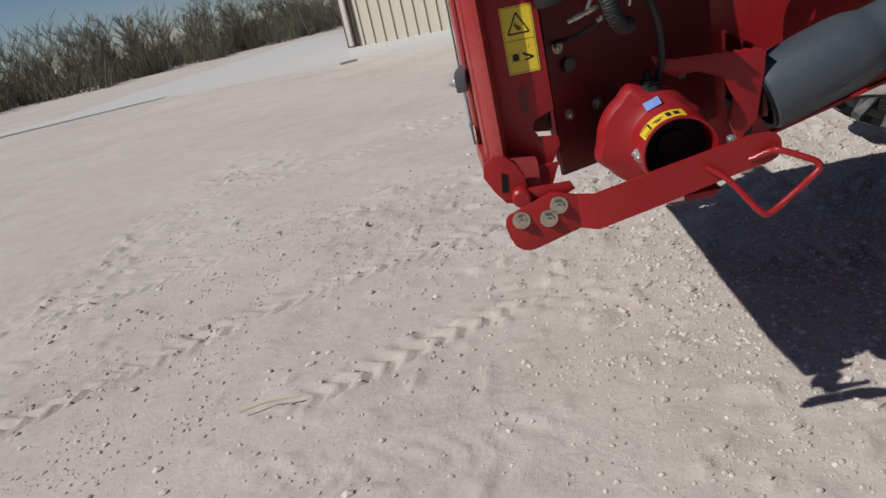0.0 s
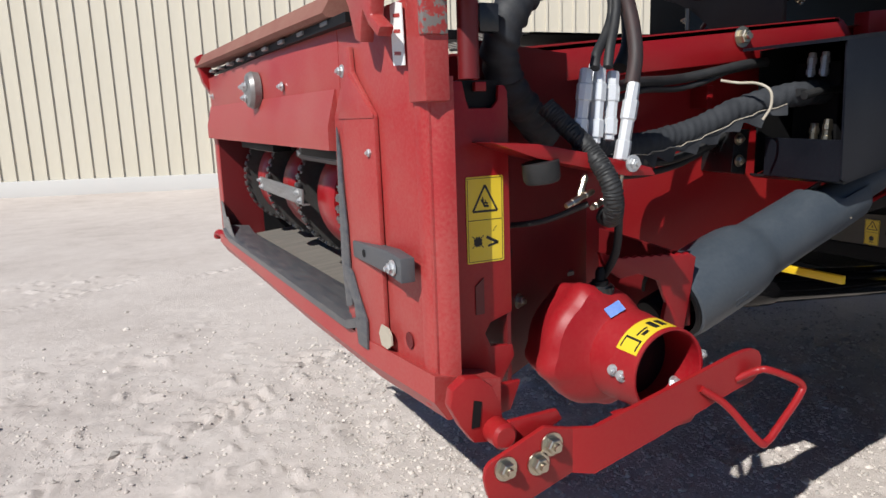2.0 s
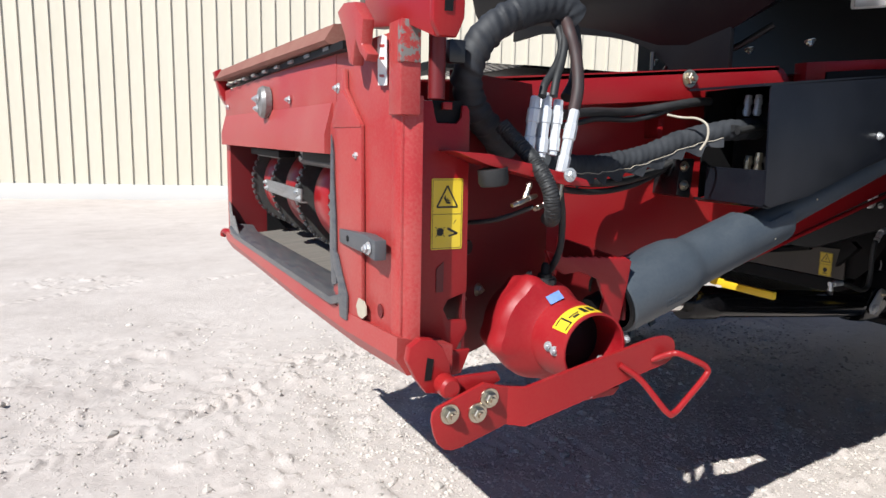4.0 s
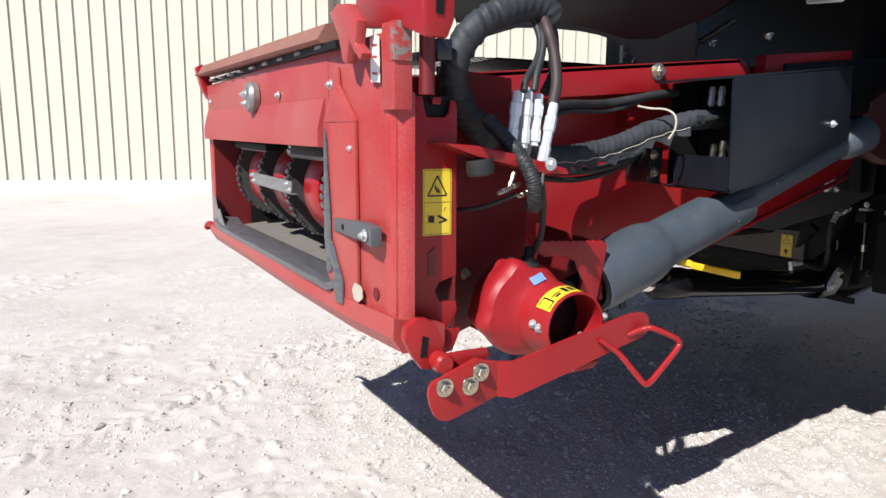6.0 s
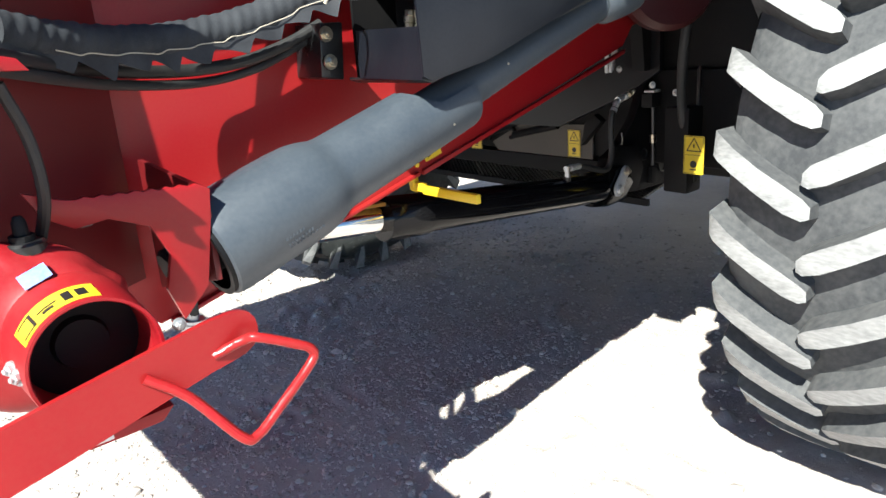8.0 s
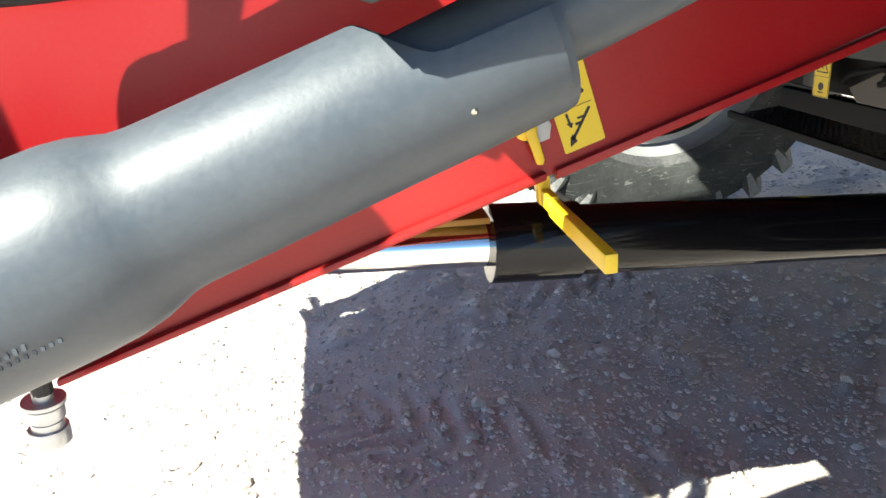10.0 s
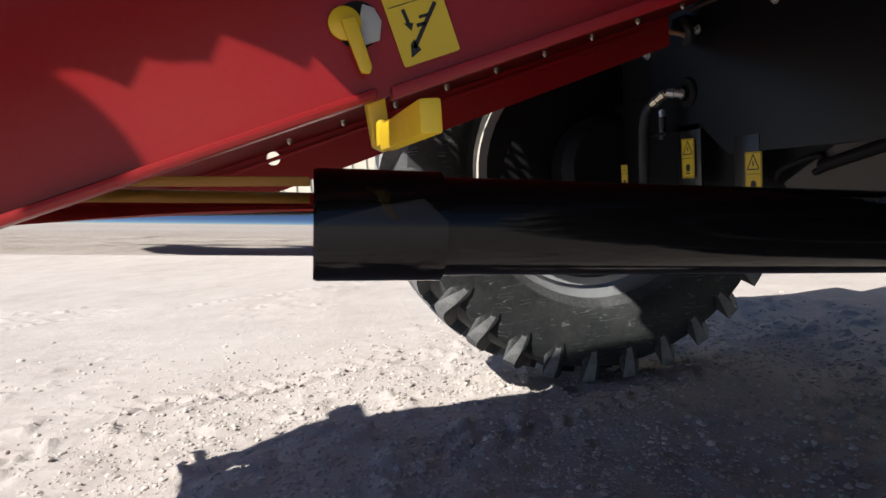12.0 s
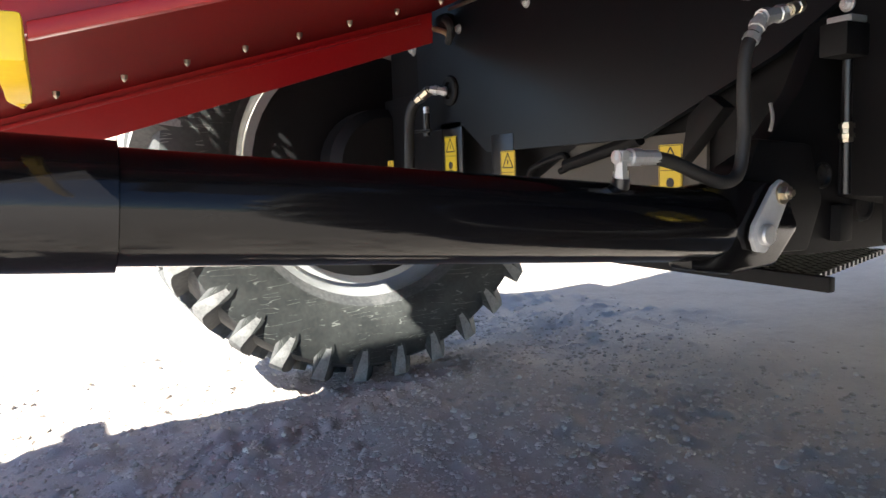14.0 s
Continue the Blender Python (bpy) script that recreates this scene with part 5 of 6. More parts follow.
part("elbow_fitting", lathe((2.088, 2.2, 1.004), (2.165, 2.2, 1.002), [(0, 0.010), (0.3, 0.010), (0.32, 0.013), (0.55, 0.013), (0.57, 0.011), (1, 0.011)], 10), ZINC, cyl, "plated elbow fitting")
part("cylinder_hose", hose([(2.16, 2.2, 1.002), (2.20, 2.2, 0.994), (2.25, 2.2, 0.977), (2.305, 2.2, 0.962), (2.342, 2.2, 0.975), (2.354, 2.2, 1.033), (2.351, 2.2, 1.105), (2.356, 2.2, 1.16), (2.372, 2.2, 1.188)], 0.0105, 14, 8), RUBBER, cyl, "black rubber hydraulic hose")
part("hose_end", fitting((2.362, 2.2, 1.172), (2.392, 2.2, 1.215), 0.013), ZINC, cyl)
part("hose_elbow", fitting((2.385, 2.2, 1.212), (2.46, 2.2, 1.228), 0.014), ZINC, cyl)
part("swivel_nut", fitting((2.44, 2.19, 1.226), (2.49, 2.2, 1.240), 0.011), BOLT, cyl)
bm = prism([(2.362, 0.872), (2.372, 0.850), (2.395, 0.846), (2.412, 0.866), (2.452, 0.935), (2.448, 0.955), (2.430, 0.962), (2.412, 0.952), (2.366, 0.892)], "y", 2.186, 2.196, 0.003)
keeper = part("pin_keeper", bm, RIM, cyl, "pale grey pin keeper plate")
part("pin", rod((2.388, 2.174, 0.876), (2.388, 2.32, 0.876), 0.017, 20, 0.003), ZINC, keeper)
part("bolt", hex_bolt((2.432, 2.186, 0.940), (0, -1, 0), 0.012), BOLT, keeper)
part("safety_stop", prism([(0.70, 1.063), (1.312, 1.025), (1.312, 1.036), (0.70, 1.075)], "y", 2.215, 2.28, 0.002), OCHRE, combine, "ochre cylinder stop lying over the rod")

# ---- yellow stop lever ----
stop = part("stop_lever", box(1.391, 2.018, 1.069, 0.017, 0.226, 0.026, 0.003), YELLOW_PAINT, combine, "yellow bent stop lever")
part("lever_link", prism([(1.366, 1.195), (1.384, 1.20), (1.396, 1.12), (1.400, 1.070), (1.393, 1.056), (1.380, 1.063)], "y", 2.164, 2.186, 0.003), YELLOW_PAINT, stop)
part("lever_neck", box(1.390, 2.155, 1.075, 0.016, 0.062, 0.026, 0.003), YELLOW_PAINT, stop)
# Hole not cut: a black disc carries its shade.
part("pivot_hole", rod((1.371, 2.1498, 1.187), (1.371, 2.1465, 1.187), 0.024, 24), BLACK_MATT, stop, "black disc for the shade in the pivot's round hole")
part("pivot_boss", prism([(1.374, 1.165), (1.392, 1.170), (1.395, 1.190), (1.388, 1.203), (1.376, 1.207), (1.372, 1.19)], "y", 2.1425, 2.1464, 0.001), RIM, stop, "pale worn boss")
part("pivot_disc", lathe((1.357, 2.1464, 1.188), (1.357, 2.140, 1.188), [(0, 0.0170), (0.7, 0.0170), (1, 0.013)], 24), YELLOW_PAINT, stop)
part("lever_tab", prism([(1.352, 1.190), (1.368, 1.192), (1.381, 1.142), (1.378, 1.135), (1.369, 1.136)], "y", 2.132, 2.1395, 0.002), YELLOW_PAINT, stop)


# ---- warning decals ----
def decal(name, at, right, up, w, h, marks, label, parent):
    """A yellow film with black marks: each mark is a polygon in shares of the film's width and height."""
    at, r, u = Vector(at), Vector(right).normalized(), Vector(up).normalized()
    nrm = r.cross(u).normalized()
    bm = bmesh.new()

    def sheet(pts, lift, index):
        """Draws into the bmesh that is open at the time."""
        lo = [bm.verts.new(at + r * (x * w) + u * (y * h)) for x, y in pts]
        hi = [bm.verts.new(at + r * (x * w) + u * (y * h) + nrm * lift) for x, y in pts]
        fs = [bm.faces.new(hi)]
        for i in range(len(pts)):
            fs.append(bm.faces.new((lo[i], lo[(i + 1) % len(pts)], hi[(i + 1) % len(pts)], hi[i])))
        for f in fs:
            f.material_index = index

    sheet([(0.03, 0), (0.97, 0), (1, 0.015), (1, 0.985), (0.97, 1), (0.03, 1), (0, 0.985), (0, 0.015)], 0.0012, 0)
    film = part(name, bm, YELLOW, parent, label)
    for pts in marks:
        bm = bmesh.new()
        sheet(pts, 0.0017, 0)
        part("decal_mark", bm, INK, film)
    return film


def bar(x0, y0, x1, y1, t, k=1.0):
    """A straight stroke; k is the film's height over its width."""
    dx, dy = x1 - x0, (y1 - y0) * k
    L = math.hypot(dx, dy)
    ox, oy = -dy / L * t / 2, dx / L * t / 2 / k
    return [(x0 + ox, y0 + oy), (x0 - ox, y0 - oy), (x1 - ox, y1 - oy), (x1 + ox, y1 + oy)]


def warning_triangle(cx_, cy_, s, k):
    a, b, c = (cx_, cy_ + s * 0.58 / k), (cx_ - s / 2, cy_ - s * 0.29 / k), (cx_ + s / 2, cy_ - s * 0.29 / k)
    return [bar(*a, *b, 0.05, k), bar(*b, *c, 0.05, k), bar(*c, *a, 0.05, k)]


def border(k, t=0.012):
    return [bar(0.04, 0.02, 0.96, 0.02, t, k), bar(0.96, 0.02, 0.96, 0.98, t, k), bar(0.96, 0.98, 0.04, 0.98, t, k), bar(0.04, 0.98, 0.04, 0.02, t, k)]


k = 1.92
crush = warning_triangle(0.5, 0.70, 0.66, k) + border(k) + [bar(0.04, 0.5, 0.96, 0.5, 0.014, k)]
crush += [bar(0.40, 0.74, 0.50, 0.655, 0.05, k), bar(0.47, 0.66, 0.60, 0.655, 0.05, k), bar(0.46, 0.70, 0.58, 0.69, 0.03, k), bar(0.43, 0.765, 0.46, 0.70, 0.03, k), bar(0.50, 0.73, 0.56, 0.66, 0.025, k)]
gear = [[(0.29 + (0.13 if i % 2 else 0.10) * math.cos(i * math.pi / 8), 0.25 + (0.13 if i % 2 else 0.10) / k * math.sin(i * math.pi / 8)) for i in range(16)]]
crush += gear + [bar(0.52, 0.30, 0.84, 0.22, 0.07, k), bar(0.84, 0.225, 0.56, 0.19, 0.05, k), bar(0.70, 0.36, 0.80, 0.42, 0.012, k), bar(0.14, 0.18, 0.44, 0.32, 0.02, k), bar(0.14, 0.32, 0.44, 0.18, 0.02, k)]
decal("decal", (-0.001, 1.6975, 1.329), (1, 0, 0), (0, 0, 1), 0.078, 0.161, crush, "yellow crush and rotating parts warning decal", face)
k = 1.9
ang = 0.28
rail = warning_triangle(0.5, 0.73, 0.62, k) + [bar(0.42, 0.76, 0.54, 0.70, 0.05, k), bar(0.5, 0.72, 0.58, 0.66, 0.04, k), bar(0.44, 0.69, 0.54, 0.665, 0.04, k), bar(0.06, 0.5, 0.94, 0.5, 0.012, k)]
rail += [bar(0.28, 0.46, 0.30, 0.33, 0.06, k), [(0.22, 0.35), (0.38, 0.33), (0.31, 0.27)], bar(0.26, 0.13, 0.84, 0.44, 0.07, k), bar(0.42, 0.30, 0.58, 0.30, 0.06, k), bar(0.50, 0.36, 0.66, 0.36, 0.05, k), [(0.16, 0.06), (0.36, 0.10), (0.30, 0.20), (0.22, 0.17)]]
decal("decal", (1.417, 2.1485, 1.142), (math.cos(ang), 0, math.sin(ang)), (-math.sin(ang), 0, math.cos(ang)), 0.0635, 0.124, rail, "yellow lift cylinder warning decal", feeder)

# ---- front wheels ----
HALF, AXLE_X, AXLE_Z = 0.255, 2.68, 1.025
PROFILE = [(y * HALF / 0.305, r) for y, r in [(-0.21, 0.62), (-0.265, 0.66), (-0.303, 0.74), (-0.311, 0.82), (-0.304, 0.885), (-0.280, 0.935), (-0.235, 0.957), (-0.12, 0.972), (0, 0.976), (0.12, 0.972), (0.235, 0.957), (0.280, 0.935), (0.304, 0.885), (0.311, 0.82), (0.303, 0.74), (0.265, 0.66), (0.21, 0.62)]]


def lug_mesh(sign):
    """One bar of the tread: a wedge up the sidewall, a square outer end and a round nose past the middle."""
    bm = bmesh.new()
    st = [(1.030, 7.0, 0.842, 0.835, 0.5, 0.8), (1.034, 7.3, 0.895, 0.865, 1.1, 1.9), (1.012, 7.6, 0.955, 0.90, 1.6, 2.6), (0.968, 7.8, 1.008, 0.92, 1.8, 2.8), (0.90, 7.2, 1.022, 0.945, 1.85, 2.6), (0.72, 5.4, 1.030, 0.955, 1.75, 2.4), (0.45, 3.0, 1.033, 0.965, 1.75, 2.4), (0.18, 0.9, 1.033, 0.968, 1.8, 2.4), (0.02, -0.1, 1.032, 0.968, 1.5, 2.0), (-0.05, -0.5, 1.026, 0.968, 0.8, 1.2)]
    rws = []
    for q, deg, rr, base, wt, wb in st:
        row = []
        for d, r in ((-wb, base), (-wt, rr), (wt, rr), (wb, base)):
            a = radians(deg + d)
            row.append(bm.verts.new((-r * math.cos(a), sign * q * HALF, r * math.sin(a))))
        rws.append(row)
    for n_, (p, q) in enumerate(zip(rws, rws[1:])):
        for i in range(4):
            f = bm.faces.new((p[i], p[(i + 1) % 4], q[(i + 1) % 4], q[i]))
            f.material_index = 1 if i == 1 else (2 if n_ < 2 else 0)
    bm.faces.new(rws[0]).material_index = 2
    bm.faces.new(rws[-1][::-1])
    return mesh_of("lug", bm, TYRE, LUGTOP, SIDEWALL)


LUGS = {s: lug_mesh(s) for s in (-1, 1)}
N_LUG = 30


def front_wheel(cy, inward, turn_in, turn_out, ax):
    c = Vector((ax, cy, AXLE_Z))
    d = Vector((0, inward, 0))
    bm = lathe(c - d * 0.17, c + d * 0.17, [(0.0, 0.665), (0.02, 0.645), (0.12, 0.615), (0.45, 0.56), (0.55, 0.56), (0.88, 0.615), (0.98, 0.645), (1.0, 0.665)], 56, caps=False)
    bmesh.ops.solidify(bm, geom=bm.faces[:], thickness=0.012)
    wheel = part("front_wheel", bm, RIM, combine, "dusty drive wheel with a chevron lugged tyre")
    bm = lathe(c + d * 0.02, c + d * 0.09, [(0, 0.10), (0, 0.25), (0.5, 0.40), (0.9, 0.555), (1, 0.57), (1, 0.40), (0.6, 0.22), (0.6, 0.10)], 48)
    part("wheel_disc", bm, RIM, wheel)
    part("hub", lathe(c - d * 0.05, c + d * 0.10, [(0, 0.11), (0.2, 0.14), (1, 0.15)], 28), BLACK_MATT, wheel)
    # Added black disc that stands for the shade deep in the rim.
    part("rim_shade_disc", lathe(c + d * 0.095, c + d * 0.13, [(0, 0.53), (0.5, 0.53), (1, 0.45), (1, 0.2)], 40), BLACK_MATT, wheel, "black disc for the shade inside the rim")
    bm = bmesh.new()
    rings = [[bm.verts.new((c.x + r * math.cos(t), c.y + y, c.z + r * math.sin(t))) for t in (2 * math.pi * i / 96 for i in range(96))] for y, r in PROFILE]
    for p, q in zip(rings, rings[1:]):
        for i in range(96):
            f = bm.faces.new((p[i], p[(i + 1) % 96], q[(i + 1) % 96], q[i]))
            f.material_index = 1 if p[0].co.z - c.z < -2 or max((v.co - c).dot(d) ** 2 for v in f.verts) > (0.288 * HALF / 0.305) ** 2 else 0
    part("tyre", bm, (TYRE, SIDEWALL), wheel, "dusty black tractor tyre")
    for s in (-1, 1):
        for i in range(N_LUG):
            lug = new("lug", LUGS[s])
            lug.parent = wheel
            lug.matrix_basis = Matrix.Translation(c) @ Matrix.Rotation(2 * math.pi * i / N_LUG + radians(turn_in if s == inward else turn_out), 4, "Y")
    return wheel


front_wheel(1.268, 1, 0.8, 5.2, 2.86)
front_wheel(4.717, -1, 5.2, 1.0, 2.74)

# ---- axle, bulkhead and under-body ----
axle = part("front_axle", prism([(2.72, 0.92), (3.0, 0.88), (3.05, 1.30), (2.72, 1.30)], "y", 1.45, 4.3, 0.01), BLACK_MATT, combine, "black front axle and transmission housing")
for y in (1.64, 4.32):
    part("final_drive", lathe((AXLE_X, y - 0.1, AXLE_Z), (AXLE_X, y + 0.1, AXLE_Z), [(0, 0.2), (0.2, 0.24), (0.8, 0.24), (1, 0.2)], 28), BLACK_MATT, axle)
part("bulkhead", prism([(2.36, 1.20), (2.72, 1.055), (3.40, 1.048), (3.54, 1.14), (3.80, 1.14), (3.86, 1.30), (3.90, 2.7), (2.2, 2.7), (2.2, 1.30)], "x", 2.66, 2.68, 0.0), PANEL_GREY, axle, "dark grey bulkhead panel")
part("lower_panel", prism([(2.56, 0.91), (3.16, 0.91), (3.20, 0.95), (3.0, 1.05), (2.72, 1.06), (2.56, 1.065)], "x", 2.70, 2.71, 0.0), BEIGE_GREY, axle, "dusty grey lower panel")
part("cut_frame", hose([(2.69, 3.216, 0.964), (2.69, 3.193, 0.991), (2.69, 3.115, 1.013), (2.69, 3.047, 1.025), (2.69, 3.032, 1.011), (2.69, 3.028, 0.992), (2.69, 3.063, 0.98)], 0.010, 8, 6), BLACK_MATT, axle)
cast = prism([(2.34, 0.845), (2.62, 0.815), (3.6, 0.80), (3.6, 1.30), (2.70, 1.30), (2.60, 1.12), (2.50, 1.02), (2.42, 0.985)], "y", 2.27, 2.31, 0.006)
casting = part("frame_casting", cast, BLACK_MATT, axle, "black cast frame plate with round holes")
for x, z, r in ((2.578, 0.920, 0.024), (2.664, 0.962, 0.020), (2.76, 1.05, 0.022), (2.80, 0.90, 0.026)):
    part("hole_rim", lathe((x, 2.27, z), (x, 2.262, z), [(0, r * 1.25), (1, r * 1.2), (1, r), (0.1, r), (0.1, 0.001)], 24, caps=False), BLACK, casting)
part("side_post", prism([(2.62, 1.30), (3.4, 1.30), (3.4, 2.3), (2.55, 2.3), (2.58, 1.6)], "y", 2.24, 2.30, 0.008), BLACK_MATT, axle, "black frame post")
part("frame_lug", prism([(2.33, 0.84), (2.58, 0.83), (2.62, 0.92), (2.58, 1.02), (2.44, 1.03), (2.40, 0.96)], "y", 2.235, 2.268, 0.008), BLACK_MATT, axle)
part("wedge_bracket", prism([(2.42, 1.10), (2.50, 1.02), (2.53, 0.99), (2.51, 1.09), (2.46, 1.13)], "x", 2.58, 2.62, 0.006), BLACK_MATT, axle)
part("swivel_arm", box(2.55, 2.02, 1.02, 0.10, 0.10, 0.32, 0.01), BLACK_MATT, axle)
part("spool_rod", rod((2.58, 1.98, 1.0), (2.58, 1.98, 1.32), 0.008, 12), BLACK, axle)
for x, y, z in ((2.62, 2.36, 1.31), (2.60, 2.19, 1.25), (2.62, 2.10, 1.22), (2.58, 2.05, 1.62), (2.60, 2.12, 1.54), (2.6, 2.05, 1.54)):
    part("plated_nut", hex_bolt((x, y, z), (-1, 0, 0), 0.009), ZINC, axle)
part("pipe_fitting", fitting((2.60, 2.39, 1.30), (2.60, 2.36, 1.42), 0.012), ZINC, axle)
part("grommet", lathe((2.662, 3.62, 1.269), (2.648, 3.62, 1.269), [(0, 0.052), (0.6, 0.052), (1, 0.046), (1, 0.030), (0.3, 0.026), (0.3, 0.001)], 28), BLACK_MATT, axle, "black round grommet in the panel")
part("pipe_elbow", fitting((2.645, 3.619, 1.264), (2.6, 3.66, 1.276), 0.017), ZINC, axle, "plated pipe elbow")
part("pipe_fitting", fitting((2.6, 3.66, 1.276), (2.58, 3.73, 1.24), 0.019), BOLT, axle)
part("hydraulic_hose", hose([(2.58, 3.73, 1.24), (2.57, 3.749, 1.213), (2.565, 3.761, 1.161), (2.56, 3.759, 1.068), (2.56, 3.764, 0.954)], 0.019, 12, 6), RUBBER, axle)
part("plug", fitting((2.6, 3.692, 1.192), (2.6, 3.695, 1.22), 0.012), ZINC, axle, "plated plug")
part("plug_pipe", rod((2.6, 3.694, 1.116), (2.6, 3.692, 1.196), 0.013, 14), BLACK, axle)
part("cross_pipe", rod((2.59, 3.804, 1.137), (2.59, 3.644, 1.133), 0.006, 10), BLACK, axle)
part("junction_block", box(2.635, 3.607, 1.494, 0.04, 0.075, 0.055, 0.012), BLACK_MATT, axle, "black pipe junction")
part("brass_strap", hose([(2.61, 3.672, 1.494), (2.605, 3.622, 1.474), (2.605, 3.575, 1.46), (2.61, 3.546, 1.444), (2.62, 3.549, 1.43)], 0.009, 10, 6), BRASS, axle, "tan brass pipe strap")
part("junction_hose", hose([(2.62, 3.575, 1.5), (2.6, 3.518, 1.475), (2.605, 3.514, 1.445), (2.64, 3.592, 1.43)], 0.014, 10, 6), RUBBER, axle)
part("plated_nut", hex_bolt((2.66, 3.554, 1.466), (-1, 0, 0), 0.011), ZINC, axle)
part("plated_nut", hex_bolt((2.66, 3.17, 1.47), (-1, 0, 0), 0.011), ZINC, axle)
part("plated_nut", hex_bolt((2.66, 3.889, 1.448), (-1, 0, 0), 0.014), ZINC, axle)
part("panel_tube", rod((2.63, 3.564, 1.53), (2.63, 3.328, 1.527), 0.006, 10), BOLT, axle)
# The strap's slanting shadow on the panel, drawn as a black rod.
part("panel_shadow_rod", rod((2.685, 3.031, 0.996), (2.685, 2.749, 1.056), 0.017, 12), BLACK_MATT, axle, "black rod for the slanting shadow on the panel")
part("hydraulic_hose", hose([(2.52, 1.90, 1.9), (2.46, 1.96, 1.5), (2.50, 2.0, 1.2), (2.56, 1.98, 0.9)], 0.018, 12, 6), RUBBER, axle)
part("solenoid", box(2.610, 2.2, 1.192, 0.068, 0.05, 0.056, 0.006), BLACK_MATT, axle, "black solenoid block")
part("solenoid_cap", box(2.615, 2.2, 1.226, 0.045, 0.045, 0.012, 0.003), ZINC, axle)
part("solenoid_pipe", rod((2.622, 2.2, 1.16), (2.628, 2.2, 0.93), 0.008, 12), BLACK, axle)
part("pipe_fitting", fitting((2.624, 2.2, 1.055), (2.626, 2.2, 1.02), 0.013), BOLT, axle)
part("grey_lead", hose([(2.437, 2.215, 1.085), (2.437, 2.21, 1.06), (2.438, 2.215, 1.04)], 0.003, 8, 4), STEEL, axle)
# Black sheet added over the red side in place of its deep shade.
part("feeder_shade_sheet", prism([(1.70, 1.60), (2.62, 1.72), (2.62, 1.93), (1.70, 1.845)], "y", 2.02, 2.04, 0.003), BLACK_MATT, axle, "added black sheet for the shade on the feeder side")
# The shade on this cover is in its colour.
part("drum_cover", lathe((2.40, 2.02, 1.62), (2.36, 1.955, 1.62), [(0, 0.17), (0.6, 0.17), (1, 0.15), (1, 0.05)], 36), MAROON, axle, "round red drive cover, darkened for shade")
part("clip", hose([(2.33, 1.96, 1.68), (2.33, 1.93, 1.66), (2.33, 1.915, 1.63), (2.33, 1.90, 1.645), (2.33, 1.87, 1.61)], 0.006, 8, 6), ZINC, axle, "plated spring clip")
part("clevis_rod", rod((2.55, 2.37, 1.30), (2.55, 2.37, 1.42), 0.008, 10), WHITE, axle)
warn = warning_triangle(0.5, 0.72, 0.7, 1.8) + border(1.8, 0.02) + [bar(0.5, 0.79, 0.5, 0.69, 0.07, 1.8), bar(0.08, 0.5, 0.92, 0.5, 0.02, 1.8), bar(0.34, 0.12, 0.66, 0.12, 0.06, 1.8), [(0.5 + 0.17 * math.cos(t), 0.26 + 0.10 * math.sin(t)) for t in (2 * math.pi * i / 12 for i in range(12))]]
for y, z, x, w in ((2.696, 0.915, 2.695, 0.072), (3.664, 0.975, 2.655, 0.08), (3.312, 0.915, 2.655, 0.078), (3.86, 0.95, 2.52, 0.05)):
    decal("decal", (x, y, z), (0, -1, 0), (0, 0, 1), w, 1.7 * w, warn, "yellow warning decal", axle)
part("decal_plate", box(2.664, 3.625, 1.05, 0.008, 0.14, 0.22, 0.002), BLACK, axle)
decal("decal", (2.50, 1.985, 0.94), (0, -1, 0), (0, 0, 1), 0.08, 0.14, warn, "yellow warning decal", axle)
part("under_beam", box(2.72, 2.9, 0.87, 0.04, 1.3, 0.07, 0.004), BLACK_MATT, axle, "black cross beam")
part("hanger_plate", box(2.664, 3.31, 1.02, 0.012, 0.12, 0.16, 0.002), BLACK, axle)

# Perforated step under the body.
def perforated(name, o, ex, ey, nu, nv, frac, thick, material, parent, label):
    """A plate with a grid of oval holes, as one mesh: strips between the holes."""
    o, ex, ey = Vector(o), Vector(ex), Vector(ey)
    nrm = ex.cross(ey).normalized() * thick
    bm = bmesh.new()
    def cell(u, v):
        return o + ex * u + ey * v
    for i in range(nu):
        for j in range(nv):
            u0, u1, v0, v1 = i / nu, (i + 1) / nu, j / nv, (j + 1) / nv
            cu, cv = (u0 + u1) / 2, (v0 + v1) / 2
            out, inn = [], []
            for k_ in range(8):
                t = 2 * math.pi * (k_ + 0.5) / 8
                c_, s_2 = math.cos(t), math.sin(t)
                m_ = max(abs(c_), abs(s_2))
                out.append(bm.verts.new(cell(cu + c_ / m_ * (u1 - u0) / 2, cv + s_2 / m_ * (v1 - v0) / 2)))
                inn.append(bm.verts.new(cell(cu + c_ * frac * (u1 - u0) / 2, cv + s_2 * frac * (v1 - v0) / 2)))
            for k_ in range(8):
                bm.faces.new((out[k_], out[(k_ + 1) % 8], inn[(k_ + 1) % 8], inn[k_]))
    ext = bmesh.ops.extrude_face_region(bm, geom=bm.faces[:])
    bmesh.ops.translate(bm, vec=nrm, verts=[g for g in ext["geom"] if isinstance(g, bmesh.types.BMVert)])
    return part(name, bm, material, parent, label)


step = perforated("step_grate", (2.68, 2.30, 0.75), (0.55, 0.15, 0.0), (0, 1.5, 0.0), 18, 48, 0.66, 0.012, BLACK, combine, "black perforated step grate")
part("grate_edge", box(2.68, 3.05, 0.755, 0.02, 1.6, 0.03, 0.004), BLACK_MATT, step)
